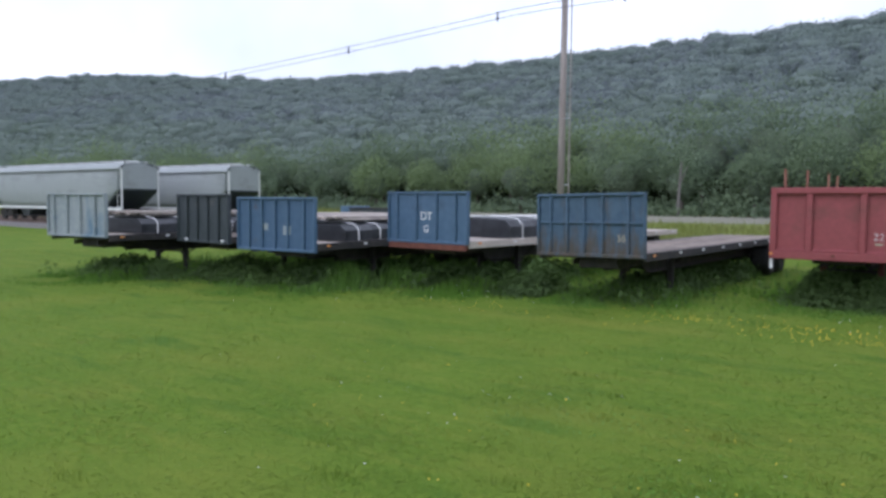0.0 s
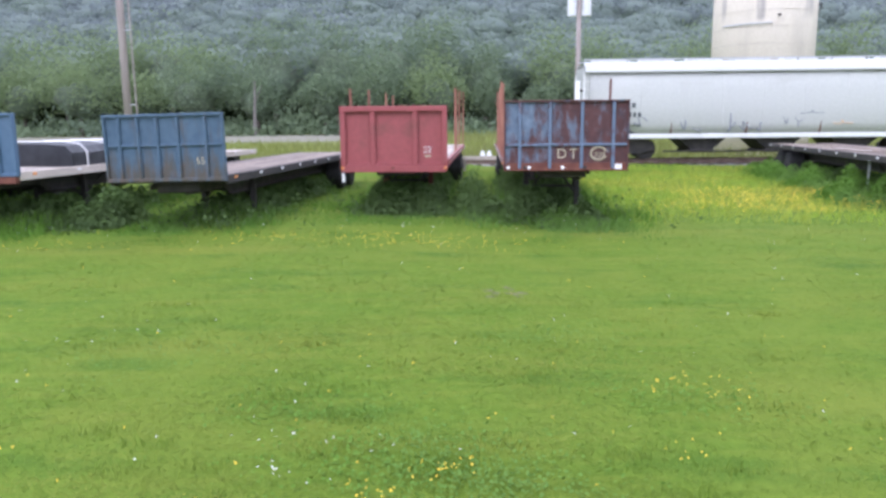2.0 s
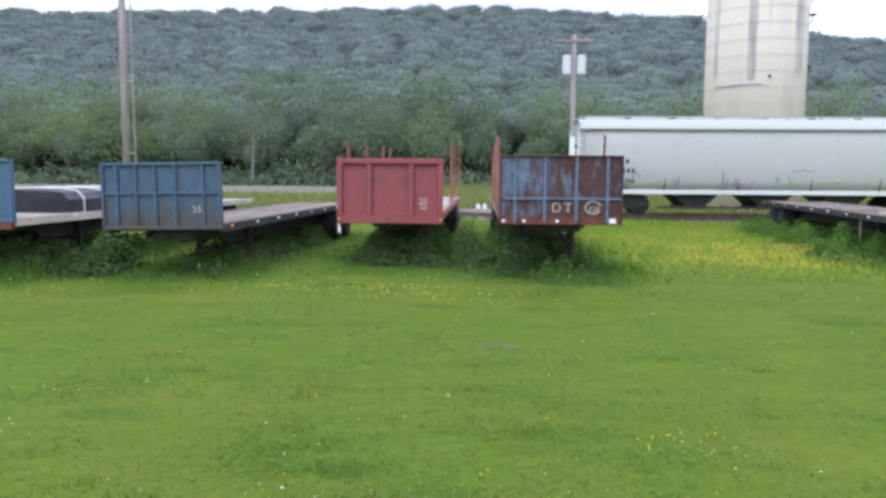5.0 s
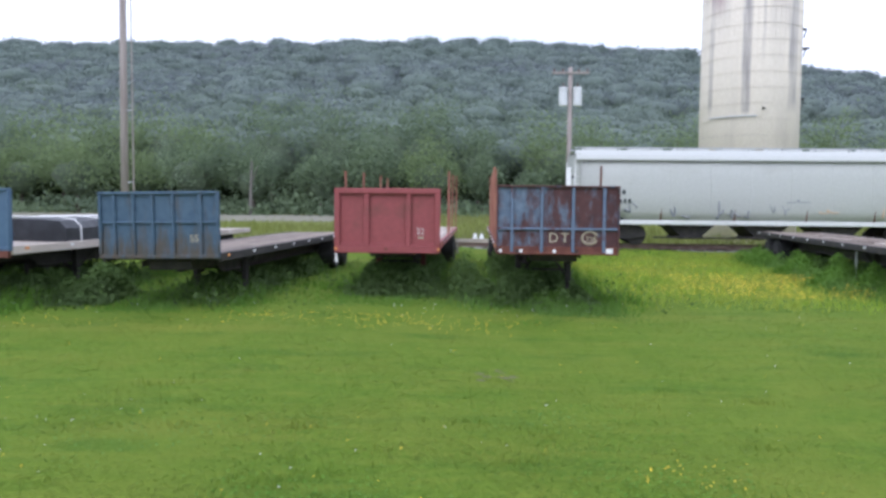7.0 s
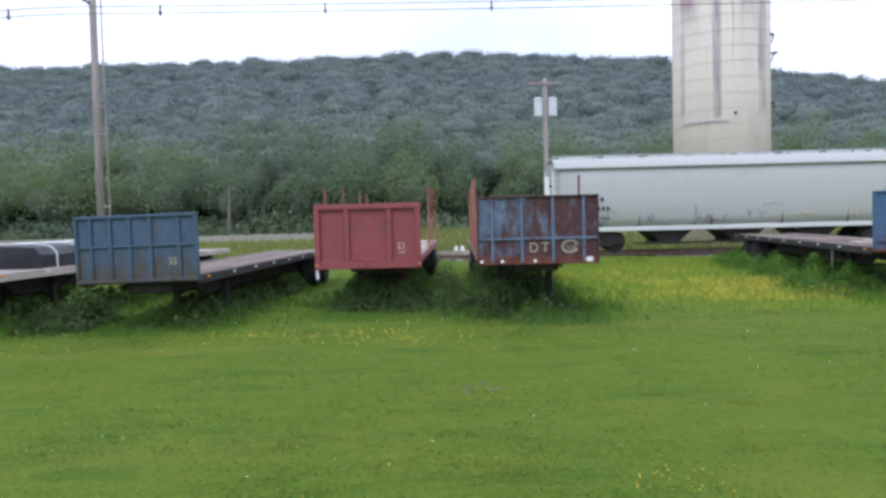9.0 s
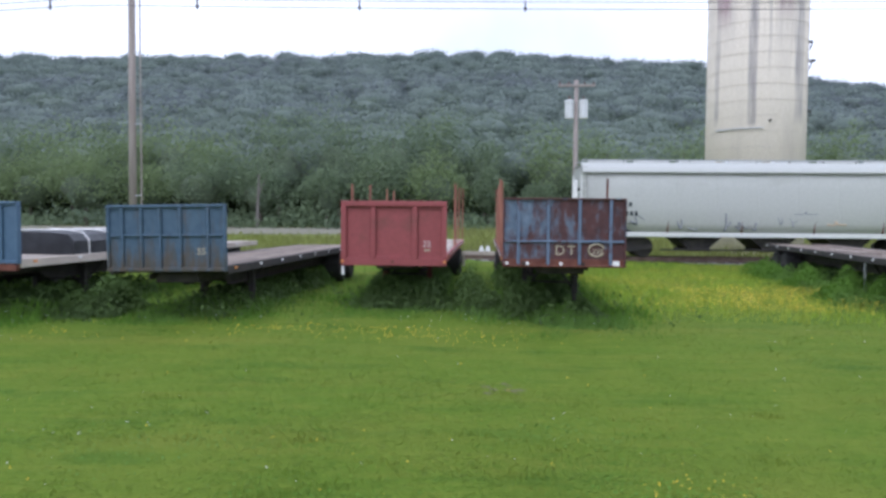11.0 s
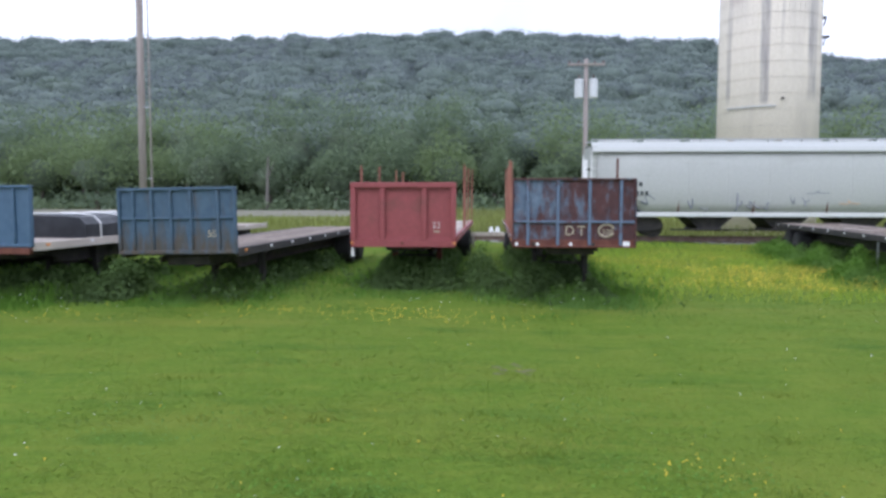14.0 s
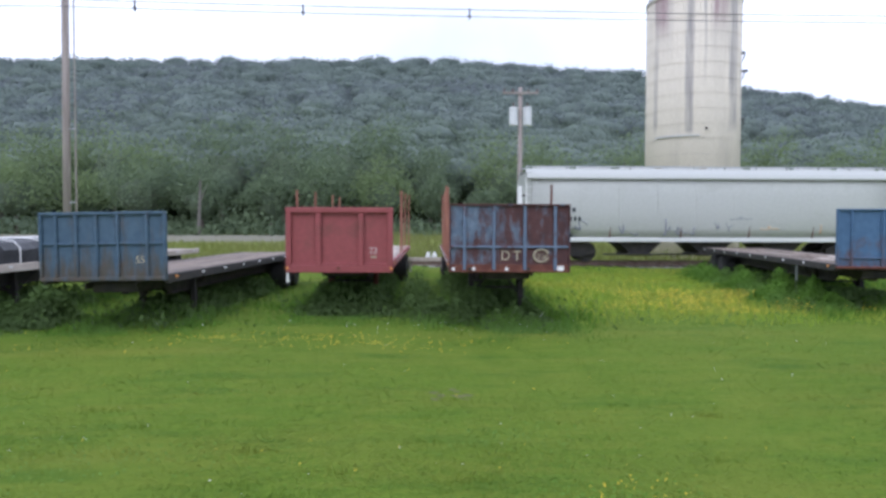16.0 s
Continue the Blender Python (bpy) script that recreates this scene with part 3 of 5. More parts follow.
stakes(OLD, [(2.40, 2.2, 3.06, 0.6)], 1.36, M_RUST)
bulkhead_lamps(OLD, [(0.09, M_LENS), (0.42, M_STEEL), (0.50, M_LENS), (1.16, M_LENS), (1.6, M_STEEL)], 1.24, 0.01)
part("placard", box(shape(), 2.18, 0.0, 1.19, 2.31, 0.026, 1.30, 0.004), M_LENS, OLD, "white placard")

# blue trailer beside the red one
B55 = trailer("blue flatbed trailer with rust-streaked bulkhead and bare deck", (-7.33, 13.93), 2.5, 2.36, 1.04, 1.135, 13.0, M_BLUE_STREAKED, M_BLUE_STREAKED, M_DECK, (0.13, 0.29, 0.45, 0.62, 0.85), (0.54,), 0.06)
B55.matrix_basis = pose(-7.33, 13.93, -0.03, 0, -1.0, -2.5)
marks(B55, "55", 0.19, 1.93, 1.43, M_YELLOWED, 0.044)

# blue trailer with tarped load
DT6 = trailer("blue flatbed trailer with white lettering and strapped load", (-11.35, 13.68), 3.0, 2.385, 1.17, 1.25, 13.0, M_BLUE_CLEAN, M_BLUE_CLEAN, M_DECK_PALE, (0.12, 0.37, 0.62, 0.85), (), 0.05, 2.44, 0.06, M_DECK_PALE)
part("front_beam", box(shape(), 0.05, 0.0, 1.03, 2.39, 0.12, 1.165, 0.01), M_RUST, DT6, "rusty front beam")
marks(DT6, "DT", 0.27, 1.20, 1.80, M_WHITE, 0.044)
marks(DT6, "G", 0.24, 1.20, 1.50, M_WHITE, 0.044)

# further trailers of the row
B2 = trailer("blue flatbed trailer with tall ribbed bulkhead", (-14.2, 11.40), -5.0, 2.215, 0.95, 1.15, 12.5, M_BLUE, M_BLUE_CLEAN, M_DECK_PALE, (0.16, 0.33, 0.50, 0.66, 0.86), (), 0.05, 2.44, 0.05, M_STEEL)
part("faded_mark", box(shape(), 0.84, 0.042, 1.44, 0.98, 0.049, 1.60), M_GREY, B2)
part("faded_mark", box(shape(), 1.46, 0.042, 1.34, 1.70, 0.049, 1.55), M_GREY, B2)
DK = trailer("dark flatbed trailer with plain ribbed bulkhead", (-17.2, 11.80), 5.0, 2.29, 1.02, 1.2, 12.5, M_DARK, M_DARK, M_DECK, (0.2, 0.4, 0.6, 0.8), (), 0.05)
bulkhead_lamps(DK, [(0.5, M_LENS), (2.2, M_LENS)], 1.1)
GY = trailer("flatbed trailer with bleached grey bulkhead", (-20.05, 9.75), -6.0, 2.28, 1.14, 1.2, 12.5, M_GREY, M_GREY, M_DECK_PALE, (0.12, 0.35, 0.58, 0.82), (), 0.05)

# blue trailer at the other end
R27 = trailer("blue flatbed trailer with number 27 and broken deck boards", (9.735, 16.75), 8.5, 2.535, 1.12, 1.215, 13.6, M_BLUE_FOOT, M_BLUE_FOOT, M_DECK, (0.14, 0.42, 0.60, 0.86), (0.18,), 0.045, 2.44, 0.06, M_STEEL, 3.0, M_STEEL, M_RUST, 0.05, True, ((3, False), (6, False), (7, True), (9, False), (5, True), (10, True)))
marks(R27, "27", 0.22, 1.82, 1.82, M_WHITE, 0.044)
part("worn_mark", box(shape(), 2.0, 0.042, 1.73, 2.1, 0.049, 1.76), M_WHITE, R27)
part("worn_mark", box(shape(), 2.0, 0.042, 1.78, 2.03, 0.049, 1.86), M_WHITE, R27)
part("hose_pipe", rod(shape(), (0.35, 3.6, 0.1), (0.35, 3.6, 1.05), 0.03), M_GALV, R27, "pale upright pipe")

# ---- tarped load ----
def load(x, y, z, heading, length, w, h):
    L = thing("tarped_load", "long load under black tarpaulin with white straps", "cargo", pose(x, y, z, 0, 0, -heading))
    b = shape()
    prof = [(0, 0), (w, 0), (w, h * 0.6), (w * 0.93, h * 0.9), (w * 0.75, h), (w * 0.25, h * 0.99), (w * 0.07, h * 0.88), (0, h * 0.58)]
    prism(b, prof, "y", 0, length)
    bmesh.ops.subdivide_edges(b, edges=[e for e in b.edges if abs(e.verts[0].co.y - e.verts[1].co.y) > 1], cuts=14)
    for v in b.verts:
        v.co += noise.noise_vector(v.co * 1.7) * 0.05 * (v.co.z > 0.05)
    part("tarpaulin", b, M_TARP, L)
    k = 6
    for i in range(k):
        yy = 0.5 + i * (length - 1) / (k - 1)
        pts = [(u * 1.03 - 0.015 * w, v * 1.05 + 0.012) for u, v in prof[2:] + prof[:1]]
        pts = [(w + 0.04, 0.0)] + pts[:-1] + [(-0.04, 0.0)]
        tube("strap", [(u, yy, v) for u, v in pts], 0.018, M_WHITE, L)["label"] = "white webbing strap"
    return L


load(-11.0, 15.6, 1.256, 3.0, 6.0, 2.1, 0.50)


def lumber(x, y, z, heading, length, cols, rows, label, material=M_DECK_PALE):
    L = thing("lumber_stack", label, "lumber", pose(x, y, z, 0, 0, -heading))
    for k in range(rows):
        for i in range(cols):
            a = random.uniform(0, 0.35)
            part("board", box(shape(), i * 0.21 + 0.004, a, k * 0.052, i * 0.21 + 0.2, length - random.uniform(0, 0.4), k * 0.052 + 0.05, 0.004), material, L)
    return L


def loaded(T, x, y, z, length, w, h):
    """A strapped dark load with loose pale boards on top, on a trailer's deck."""
    m = T.matrix_basis
    at = m @ Vector((x, y, z))
    turn = math.degrees(-m.to_euler().z)
    load(at.x, at.y, at.z, turn, length, w, h)
    at = m @ Vector((x + 0.3, y + 0.1, z + h + 0.075))
    lumber(at.x, at.y, at.z, turn, length - 0.4, int((w - 0.5) / 0.21), 2, "pale sawn boards lying on a strapped load")


loaded(B2, 0.15, 1.3, 1.168, 5.6, 2.15, 0.42)
loaded(DK, 0.2, 1.6, 1.216, 5.6, 2.1, 0.40)
loaded(GY, 0.15, 1.2, 1.216, 5.6, 2.15, 0.42)


# ---- hopper cars ----
def truck_bogie(C, x, yc):
    for dy in (-0.98, 0.98):
        b = shape()
        prism(b, [(x - 1.25, 0.62), (x - 0.7, 0.9), (x + 0.7, 0.9), (x + 1.25, 0.62), (x + 1.25, 0.45), (x + 0.6, 0.28), (x - 0.6, 0.28), (x - 1.25, 0.45)], "y", yc + dy - 0.07, yc + dy + 0.07)
        part("bogie_frame", b, M_STEEL, C)
    for dx in (-0.88, 0.88):
        b = shape()
        rod(b, (x + dx, yc - 0.75, 0.46), (x + dx, yc + 0.75, 0.46), 0.08)
        for dy in (-0.75, 0.75):
            rod(b, (x + dx, yc + dy - 0.06, 0.46), (x + dx, yc + dy + 0.06, 0.46), 0.457, 0.44, 20)
        part("wheelset", b, M_STEEL, C)
    part("bolster", box(shape(), x - 0.2, yc - 1.1, 0.5, x + 0.2, yc + 1.1, 1.0), M_STEEL, C)


def hopper(x0, y, z, label, body=M_HOP, length=17.1, yaw=0.0, detail=True):
    """A covered hopper car; x0, y: the corner of its near side; z: the rail's top."""
    C = thing("hopper_car", label, "rail car", pose(x0, y, z, 0, 0, yaw), "covered hopper cars")
    W, top, sill = 3.1, 4.30, 0.93
    prof = [(0.14, sill + 0.16), (0.03, sill + 0.6), (0.0, sill + 1.3), (0.02, sill + 2.1), (0.12, sill + 2.7), (0.30, sill + 2.98), (0.62, top - 0.16), (1.1, top - 0.06), (1.55, top - 0.04)]
    prof = prof + [(W - u, v) for u, v in prof[::-1][1:]]
    b = shape()
    rings = []
    for x, cut in ((0.3, top - 1.9), (2.4, 0), (length / 2, 0), (length - 2.4, 0), (length - 0.3, top - 1.9)):
        rings.append([b.verts.new((x, u, max(v, cut + 0.02 * (v - sill)))) for u, v in prof])
    for r0, r1 in zip(rings, rings[1:]):
        for i in range(len(prof) - 1):
            b.faces.new((r0[i], r1[i], r1[i + 1], r0[i + 1]))
        b.faces.new((r0[-1], r1[-1], r1[0], r0[0]))
    for r in (rings[0], rings[-1]):
        b.faces.new(r)
    bmesh.ops.recalc_face_normals(b, faces=b.faces)
    o = part("tank_body", b, body, C)
    for f in o.data.polygons:
        f.use_smooth = len(f.vertices) == 4
    for yy in (0.10, W - 0.22):
        part("side_sill", box(shape(), 0.0, yy, sill, length, yy + 0.12, sill + 0.20, 0.02), M_HOP_WHITE, C)
    # roof sheets that slope down to a lip over each side
    for k in (1, -1):
        e = [(-0.02, 3.74), (-0.02, 3.80), (0.14, 3.98), (0.50, 4.21), (0.60, 4.21), (0.34, 3.93), (0.12, 3.74)]
        part("roof_sheet", prism(shape(), [(u if k > 0 else W - u, v) for u, v in e], "x", 0.06, length - 0.06), body, C)
    # ends: slope sheets, posts, ladders, platform
    for s, e in ((0, 1), (1, -1)):
        xe = 0.0 if s == 0 else length
        b = shape()
        prism(b, [(xe + e * 0.06, top - 1.85), (xe + e * 0.06, top - 0.28), (xe + e * 0.29, top - 0.26), (xe + e * 0.29, top - 1.85)], "y", 0.16, W - 0.16)
        part("end_sheet", b, body, C)
        # dark plate along the slope: the shade there is put into its colour
        part("slope_sheet", prism(shape(), [(xe + e * 0.10, top - 1.97), (xe + e * 0.10, top - 1.87), (xe + e * 0.32, top - 1.96), (xe + e * 2.4, sill + 0.12), (xe + e * 2.4, sill + 0.05)], "y", 0.13, W - 0.13), M_DARK, C, "sloping end sheet darkened as shade")
        for yy in (0.14, W - 0.22):
            part("end_post", box(shape(), xe + e * 0.04 - 0.04, yy, sill, xe + e * 0.04 + 0.04, yy + 0.08, top - 0.5), M_HOP_WHITE, C)
        lad = shape()
        for i in range(8):
            zz = sill + 0.3 + i * 0.36
            rod(lad, (xe + e * 0.06, 0.12, zz), (xe + e * 0.5, 0.12, zz), 0.012, None, 6)
        rod(lad, (xe + e * 0.5, 0.12, sill), (xe + e * 0.5, 0.12, top - 0.4), 0.018, None, 6)
        part("ladder", lad, M_HOP_WHITE, C)
        part("end_platform", box(shape(), min(xe, xe + e * 1.5), 0.3, sill + 0.0, max(xe, xe + e * 1.5), W - 0.3, sill + 0.08), M_STEEL, C)
        part("coupler", box(shape(), min(xe - e * 0.55, xe + e * 0.2), W / 2 - 0.14, 0.72, max(xe - e * 0.55, xe + e * 0.2), W / 2 + 0.14, 0.98, 0.03), M_STEEL, C)
        truck_bogie(C, xe + e * 2.0, W / 2)
    # outlets between the bogies
    for i in range(3):
        xc = 5.3 + i * (length - 10.6) / 2
        b = shape()
        prism(b, [(xc - 1.35, sill + 0.3), (xc + 1.35, sill + 0.3), (xc + 0.45, 0.42), (xc - 0.45, 0.42)], "y", 0.55, W - 0.55)
        part("outlet_hopper", b, M_STEEL if body is M_HOP else M_DARK, C, "dark discharge hopper")
        part("outlet_gate", box(shape(), xc - 0.55, 0.5, 0.30, xc + 0.55, W - 0.5, 0.42, 0.02), M_STEEL, C)
    part("brake_pipe", rod(shape(), (3.6, 0.5, 0.36), (length - 3.6, 0.5, 0.36), 0.04), M_STEEL, C)
    # roof: running boards, hatches
    for yy in (0.62, W - 0.92):
        part("running_board", box(shape(), 0.1, yy, top + 0.02, length - 0.1, yy + 0.3, top + 0.06), M_GALV, C)
        for i in range(12):
            x = 0.6 + i * (length - 1.2) / 11
            part("board_bracket", box(shape(), x - 0.03, yy + 0.05, top - 0.2, x + 0.03, yy + 0.25, top + 0.018), M_HOP_WHITE, C)
    for i in range(8):
        x = 1.3 + i * (length - 2.6) / 7
        b = shape()
        box(b, x - 0.75, W / 2 - 0.3, top - 0.06, x + 0.75, W / 2 + 0.3, top + 0.09, 0.04)
        part("hatch", b, M_HOP_WHITE, C)
    # side seams
    for i in range(1, 9):
        x = 0.75 + i * (length - 1.5) / 9
        tube("weld_seam", [(x, u, v) for u, v in prof[1:6]], 0.012, body, C)
    return C


RAIL_Z = 0.48
H1 = hopper(4.50, 32.0, RAIL_Z, "pale grey covered hopper rail car with faded scrawls")
H2 = hopper(22.8, 32.0, RAIL_Z, "stained beige-grey covered hopper rail car", M_HOP_OLD)
H3 = hopper(-59.2, 33.0, RAIL_Z, "dull grey covered hopper rail car", M_HOP_DULL)
H4 = hopper(-65.6, 27.2, RAIL_Z, "dull grey covered hopper rail car on the near track", M_HOP_DULL, 19.6)
part("end_plate", box(shape(), -0.34, 0.2, 2.62, -0.12, 0.24, 3.42, 0.01), M_WHITE, H1, "white plate on the end ladder")
part("plate_bracket", box(shape(), -0.14, 0.2, 2.95, 0.02, 0.24, 3.05), M_STEEL, H1)
for o in H1, :
    marks = [(1.55 + 0.27 * k, 2.26, 0.14, 0.19) for k in range(3)] + [(1.36 + 0.2 * k, 1.86, 0.11, 0.19) for k in range(6)] + [(1.4, 1.5, 0.45, 0.03), (2.1, 1.5, 0.35, 0.03)]
    for xx, zz, ww, hh in marks:
        part("stencil_bar", box(shape(), xx, -0.02, zz, xx + ww, 0.03, zz + hh), M_DARK, o, "dark stencilled bar")


def scrawl(C, x, z, w, h, material, seed):
    """A loose painted loop on the car's side."""
    r = random.Random(seed)
    a, b, c, d = (r.uniform(0.5, 1.6) for _ in range(4))
    pts = []
    for i in range(26):
        t = i / 25
        pts.append((x + w * (t + 0.25 * math.sin(6.3 * a * t)), 0.03, z + h * (0.5 + 0.5 * math.sin(6.3 * b * t + 3 * c) * (1 - 0.4 * t * d))))
    tube("paint_scrawl", pts, r.uniform(0.03, 0.05), material, C)


for k, (xx, zz, ww, hh, mm) in enumerate(((4.2, 1.25, 0.3, 0.55, M_SCRAWL), (4.7, 1.2, 0.5, 0.2, M_SCRAWL), (6.2, 1.2, 0.25, 0.9, M_SCRAWL), (6.7, 1.25, 0.45, 0.4, M_SCRAWL), (7.4, 1.25, 0.3, 0.35, M_SCRAWL), (8.5, 1.5, 0.3, 0.35, M_SCRAWL), (9.0, 1.35, 0.35, 0.45, M_SCRAWL), (2.2, 1.45, 0.5, 0.5, M_SCRAWL), (9.2, 1.95, 1.0, 0.12, M_SCRAWL), (10.6, 1.5, 0.8, 0.16, M_SCRAWL_TAN), (13.3, 1.3, 0.1, 0.5, M_SCRAWL_TAN))):
    scrawl(H1, xx, zz, ww, hh, mm, k + 3)


for xx in (3.8, 7.0, 10.1, 13.0, 15.6):
    part("rust_streak", rod(shape(), (xx, 0.10, 1.13), (xx + 0.02, 0.035, 1.62), 0.035, 0.02, 6), M_RUST, H1, "rusty streak above the sill")

for k, (xx, yy, ww, ll, aa) in enumerate(((0.75, 1.6, 0.22, 2.4, 8), (1.3, 3.4, 0.2, 2.0, -14), (0.5, 5.6, 0.24, 2.2, 5), (1.5, 1.2, 0.2, 1.6, 24))):
    o = part("loose_board", box(shape(), -ww / 2, -ll / 2, 0, ww / 2, ll / 2, 0.035, 0.004), M_DECK_PALE)
    o.matrix_basis = R27.matrix_basis @ pose(xx, yy, 1.228 + 0.001 * k, 0, 0, aa)
    tagged(o, "pale loose board lying on a trailer deck", "board", "loose boards on the deck")


# ---- tracks ----
def track(x0, x1, yc, name):
    T = thing(name, "railway track of rusty rails on dark ties and ballast", "railway track", pose(0, yc, 0), "", "structure")
    b = shape()
    prism(b, [(-2.9, -0.05), (-1.6, 0.27), (1.6, 0.27), (2.9, -0.05)], "x", x0, x1)
    part("ballast", b, M_BALLAST, T)
    for s in (-0.72, 0.72):
        b = shape()
        prism(b, [(s - 0.07, 0.32), (s + 0.07, 0.32), (s + 0.02, 0.35), (s + 0.035, RAIL_Z), (s - 0.035, RAIL_Z), (s - 0.02, 0.35)], "x", x0, x1)
        part("rail", b, M_RAIL, T)
    first = part("tie", box(shape(), -0.11, -1.28, 0.2, 0.11, 1.28, 0.32, 0.01), M_TIE, T)
    first.matrix_basis = pose(-24, 0, 0)
    for i in range(120):
        again(first, pose(-23.4 + i * 0.6, 0, 0), T)
    b = shape()
    for i in range(int((x1 - x0) / 0.6)):
        x = x0 + i * 0.6
        if not -24.3 < x < 49:
            box(b, x - 0.11, -1.28, 0.2, x + 0.11, 1.28, 0.315)
    tagged(part("far_tie", b, M_TIE, T), "", "", "", "stuff")
    return T


track(-160, 160, 33.55, "track")
T2 = thing("siding", "rusty siding rails on ballast", "railway track", pose(0, 28.75, 0), "", "structure")
part("ballast", prism(shape(), [(-2.6, -0.05), (-1.5, 0.27), (1.5, 0.27), (2.6, -0.05)], "x", -160, -36), M_BALLAST, T2)
for s in (-0.72, 0.72):
    part("rail", prism(shape(), [(s - 0.07, 0.27), (s + 0.07, 0.27), (s + 0.02, 0.35), (s + 0.035, RAIL_Z), (s - 0.035, RAIL_Z), (s - 0.02, 0.35)], "x", -160, -37), M_RAIL, T2)


# ---- silo ----
def silo(x, y, r, top):
    S = thing("silo", "tall cream concrete stave silo with dark water stains", "silo", pose(x, y, 0))
    n = 48
    b = shape()
    rod(b, (0, 0, -0.1), (0, 0, top), r, r, n)
    o = part("stave_wall", b, M_SILO, S)
    for f in o.data.polygons:
        f.use_smooth = len(f.vertices) == 4
    b = shape()
    bmesh.ops.create_uvsphere(b, u_segments=32, v_segments=12, radius=1.0)
    bmesh.ops.delete(b, geom=[v for v in b.verts if v.co.z < -0.01], context="VERTS")
    bmesh.ops.transform(b, matrix=Matrix.Translation((0, 0, top)) @ Matrix.Diagonal((r * 1.0, r * 1.0, r * 0.55, 1)), verts=b.verts)
    part("dome", b, M_GALV, S, "galvanised dome roof", True)
    part("rim", rod(shape(), (0, 0, top - 0.12), (0, 0, top + 0.05), r + 0.06, r + 0.06, n), M_STAIN, S)
    # steel hoops
    for i in range(17):
        z = 0.9 + i * 0.98
        if z > top - 0.3:
            break
        ring = [((r + 0.012) * math.cos(2 * math.pi * k / n), (r + 0.012) * math.sin(2 * math.pi * k / n), z) for k in range(n + 1)]
        tube("hoop", ring, 0.008, M_STAIN, S)

    def strip(a0, a1, z0, z1, material, name, off=0.02, label=""):
        b = shape()
        k = 6
        arcs = [radians(a0 + (a1 - a0) * i / k) for i in range(k + 1)]
        outline = [((r + off) * math.cos(a), (r + off) * math.sin(a)) for a in arcs] + [((r - 0.02) * math.cos(a), (r - 0.02) * math.sin(a)) for a in arcs[::-1]]
        prism(b, outline, "z", z0, z1)
        part(name, b, material, S, label)
    face = math.degrees(math.atan2(-y, -x))
    strip(face - 48, face + 9, 7.93, 7.99, M_GALV, "ledge", 0.10, "narrow metal ledge")
    a = radians(face + 16)
    b = box(shape(), -0.02, -0.07, 8.34, 0.12, 0.07, 8.46)
    o = part("bracket", b, M_STEEL, S)
    o.data.transform(Matrix.Rotation(a, 4, "Z") @ Matrix.Translation((r, 0, 0)))
    # small ladder landings on the side
    for z in (9.2, 12.4, 13.6):
        a = radians(face + 86)
        b = shape()
        box(b, 0, -0.3, z, 0.4 if z == 12.4 else 0.22, 0.3, z + 0.05)
        rod(b, (0.05, -0.28, z - 0.5), (0.2, -0.28, z), 0.02, None, 6)
        rod(b, (0.05, 0.28, z - 0.5), (0.2, 0.28, z), 0.02, None, 6)
        o = part("landing", b, M_STEEL, S)
        o.data.transform(Matrix.Rotation(a, 4, "Z") @ Matrix.Translation((r, 0, 0)))
    # staves
    b = shape()
    for k in range(0, 56):
        a = 2 * math.pi * k / 56
        c, s = math.cos(a), math.sin(a)
        rod(b, ((r - 0.002) * c, (r - 0.002) * s, 0), ((r - 0.002) * c, (r - 0.002) * s, top - 0.15), 0.008, None, 4)
    tagged(part("stave_joint", b, M_SILO, S), "", "", "", "stuff")
    return S


silo(18.22, 48.9, 3.07, 17.15)


# ---- poles and wires ----
def utility_pole(x, y, top, r0, r1, label, lean=(0, 0)):
    P = thing("utility_pole", label, "utility pole", pose(x, y, 0))
    part("shaft", rod(shape(), (0, 0, -0.3), (lean[0], lean[1], top), r0, r1, 14), M_POLE, P, "", True)
    return P


P1 = utility_pole(-14.68, 30.0, 14.5, 0.165, 0.13, "tall weathered wooden utility pole with conduit", (0.05, 0))
part("conduit", rod(shape(), (0.42, -0.05, 0.2), (0.40, -0.05, 12.8), 0.03, 0.03, 8), M_POLE, P1, "thin grey conduit")
for z in (3.0, 6.0, 9.0, 12.0):
    part("standoff", box(shape(), 0.1, -0.07, z, 0.44, -0.03, z + 0.04), M_GALV, P1)
part("bracket_arm", box(shape(), -0.1, -0.65, 11.35, 0.0, 0.0, 11.43, 0.01), M_STEEL, P1)

P2 = utility_pole(5.55, 42.0, 10.15, 0.16, 0.12, "wooden utility pole carrying two grey transformers")
part("crossarm", box(shape(), -1.05, -0.2, 9.75, 1.05, -0.1, 9.87, 0.01), M_POLE, P2)
for x in (-0.95, -0.45, 0.45, 0.95):
    b = shape()
    rod(b, (x, -0.15, 9.87), (x, -0.15, 10.06), 0.05, 0.03, 8)
    part("insulator", b, M_PORCELAIN, P2)
for x in (-0.4, 0.4):
    b = shape()
    rod(b, (x, -0.12, 7.95), (x, -0.12, 8.92), 0.25, 0.25, 18)
    rod(b, (x, -0.12, 8.92), (x, -0.12, 9.0), 0.29, 0.2, 18)
    t = part("transformer", b, M_TANK, P2, "grey cylindrical transformer")
    b = shape()
    rod(b, (x, -0.12, 9.0), (x, -0.12, 9.25), 0.05, 0.035, 8)
    part("bushing", b, M_PORCELAIN, t)


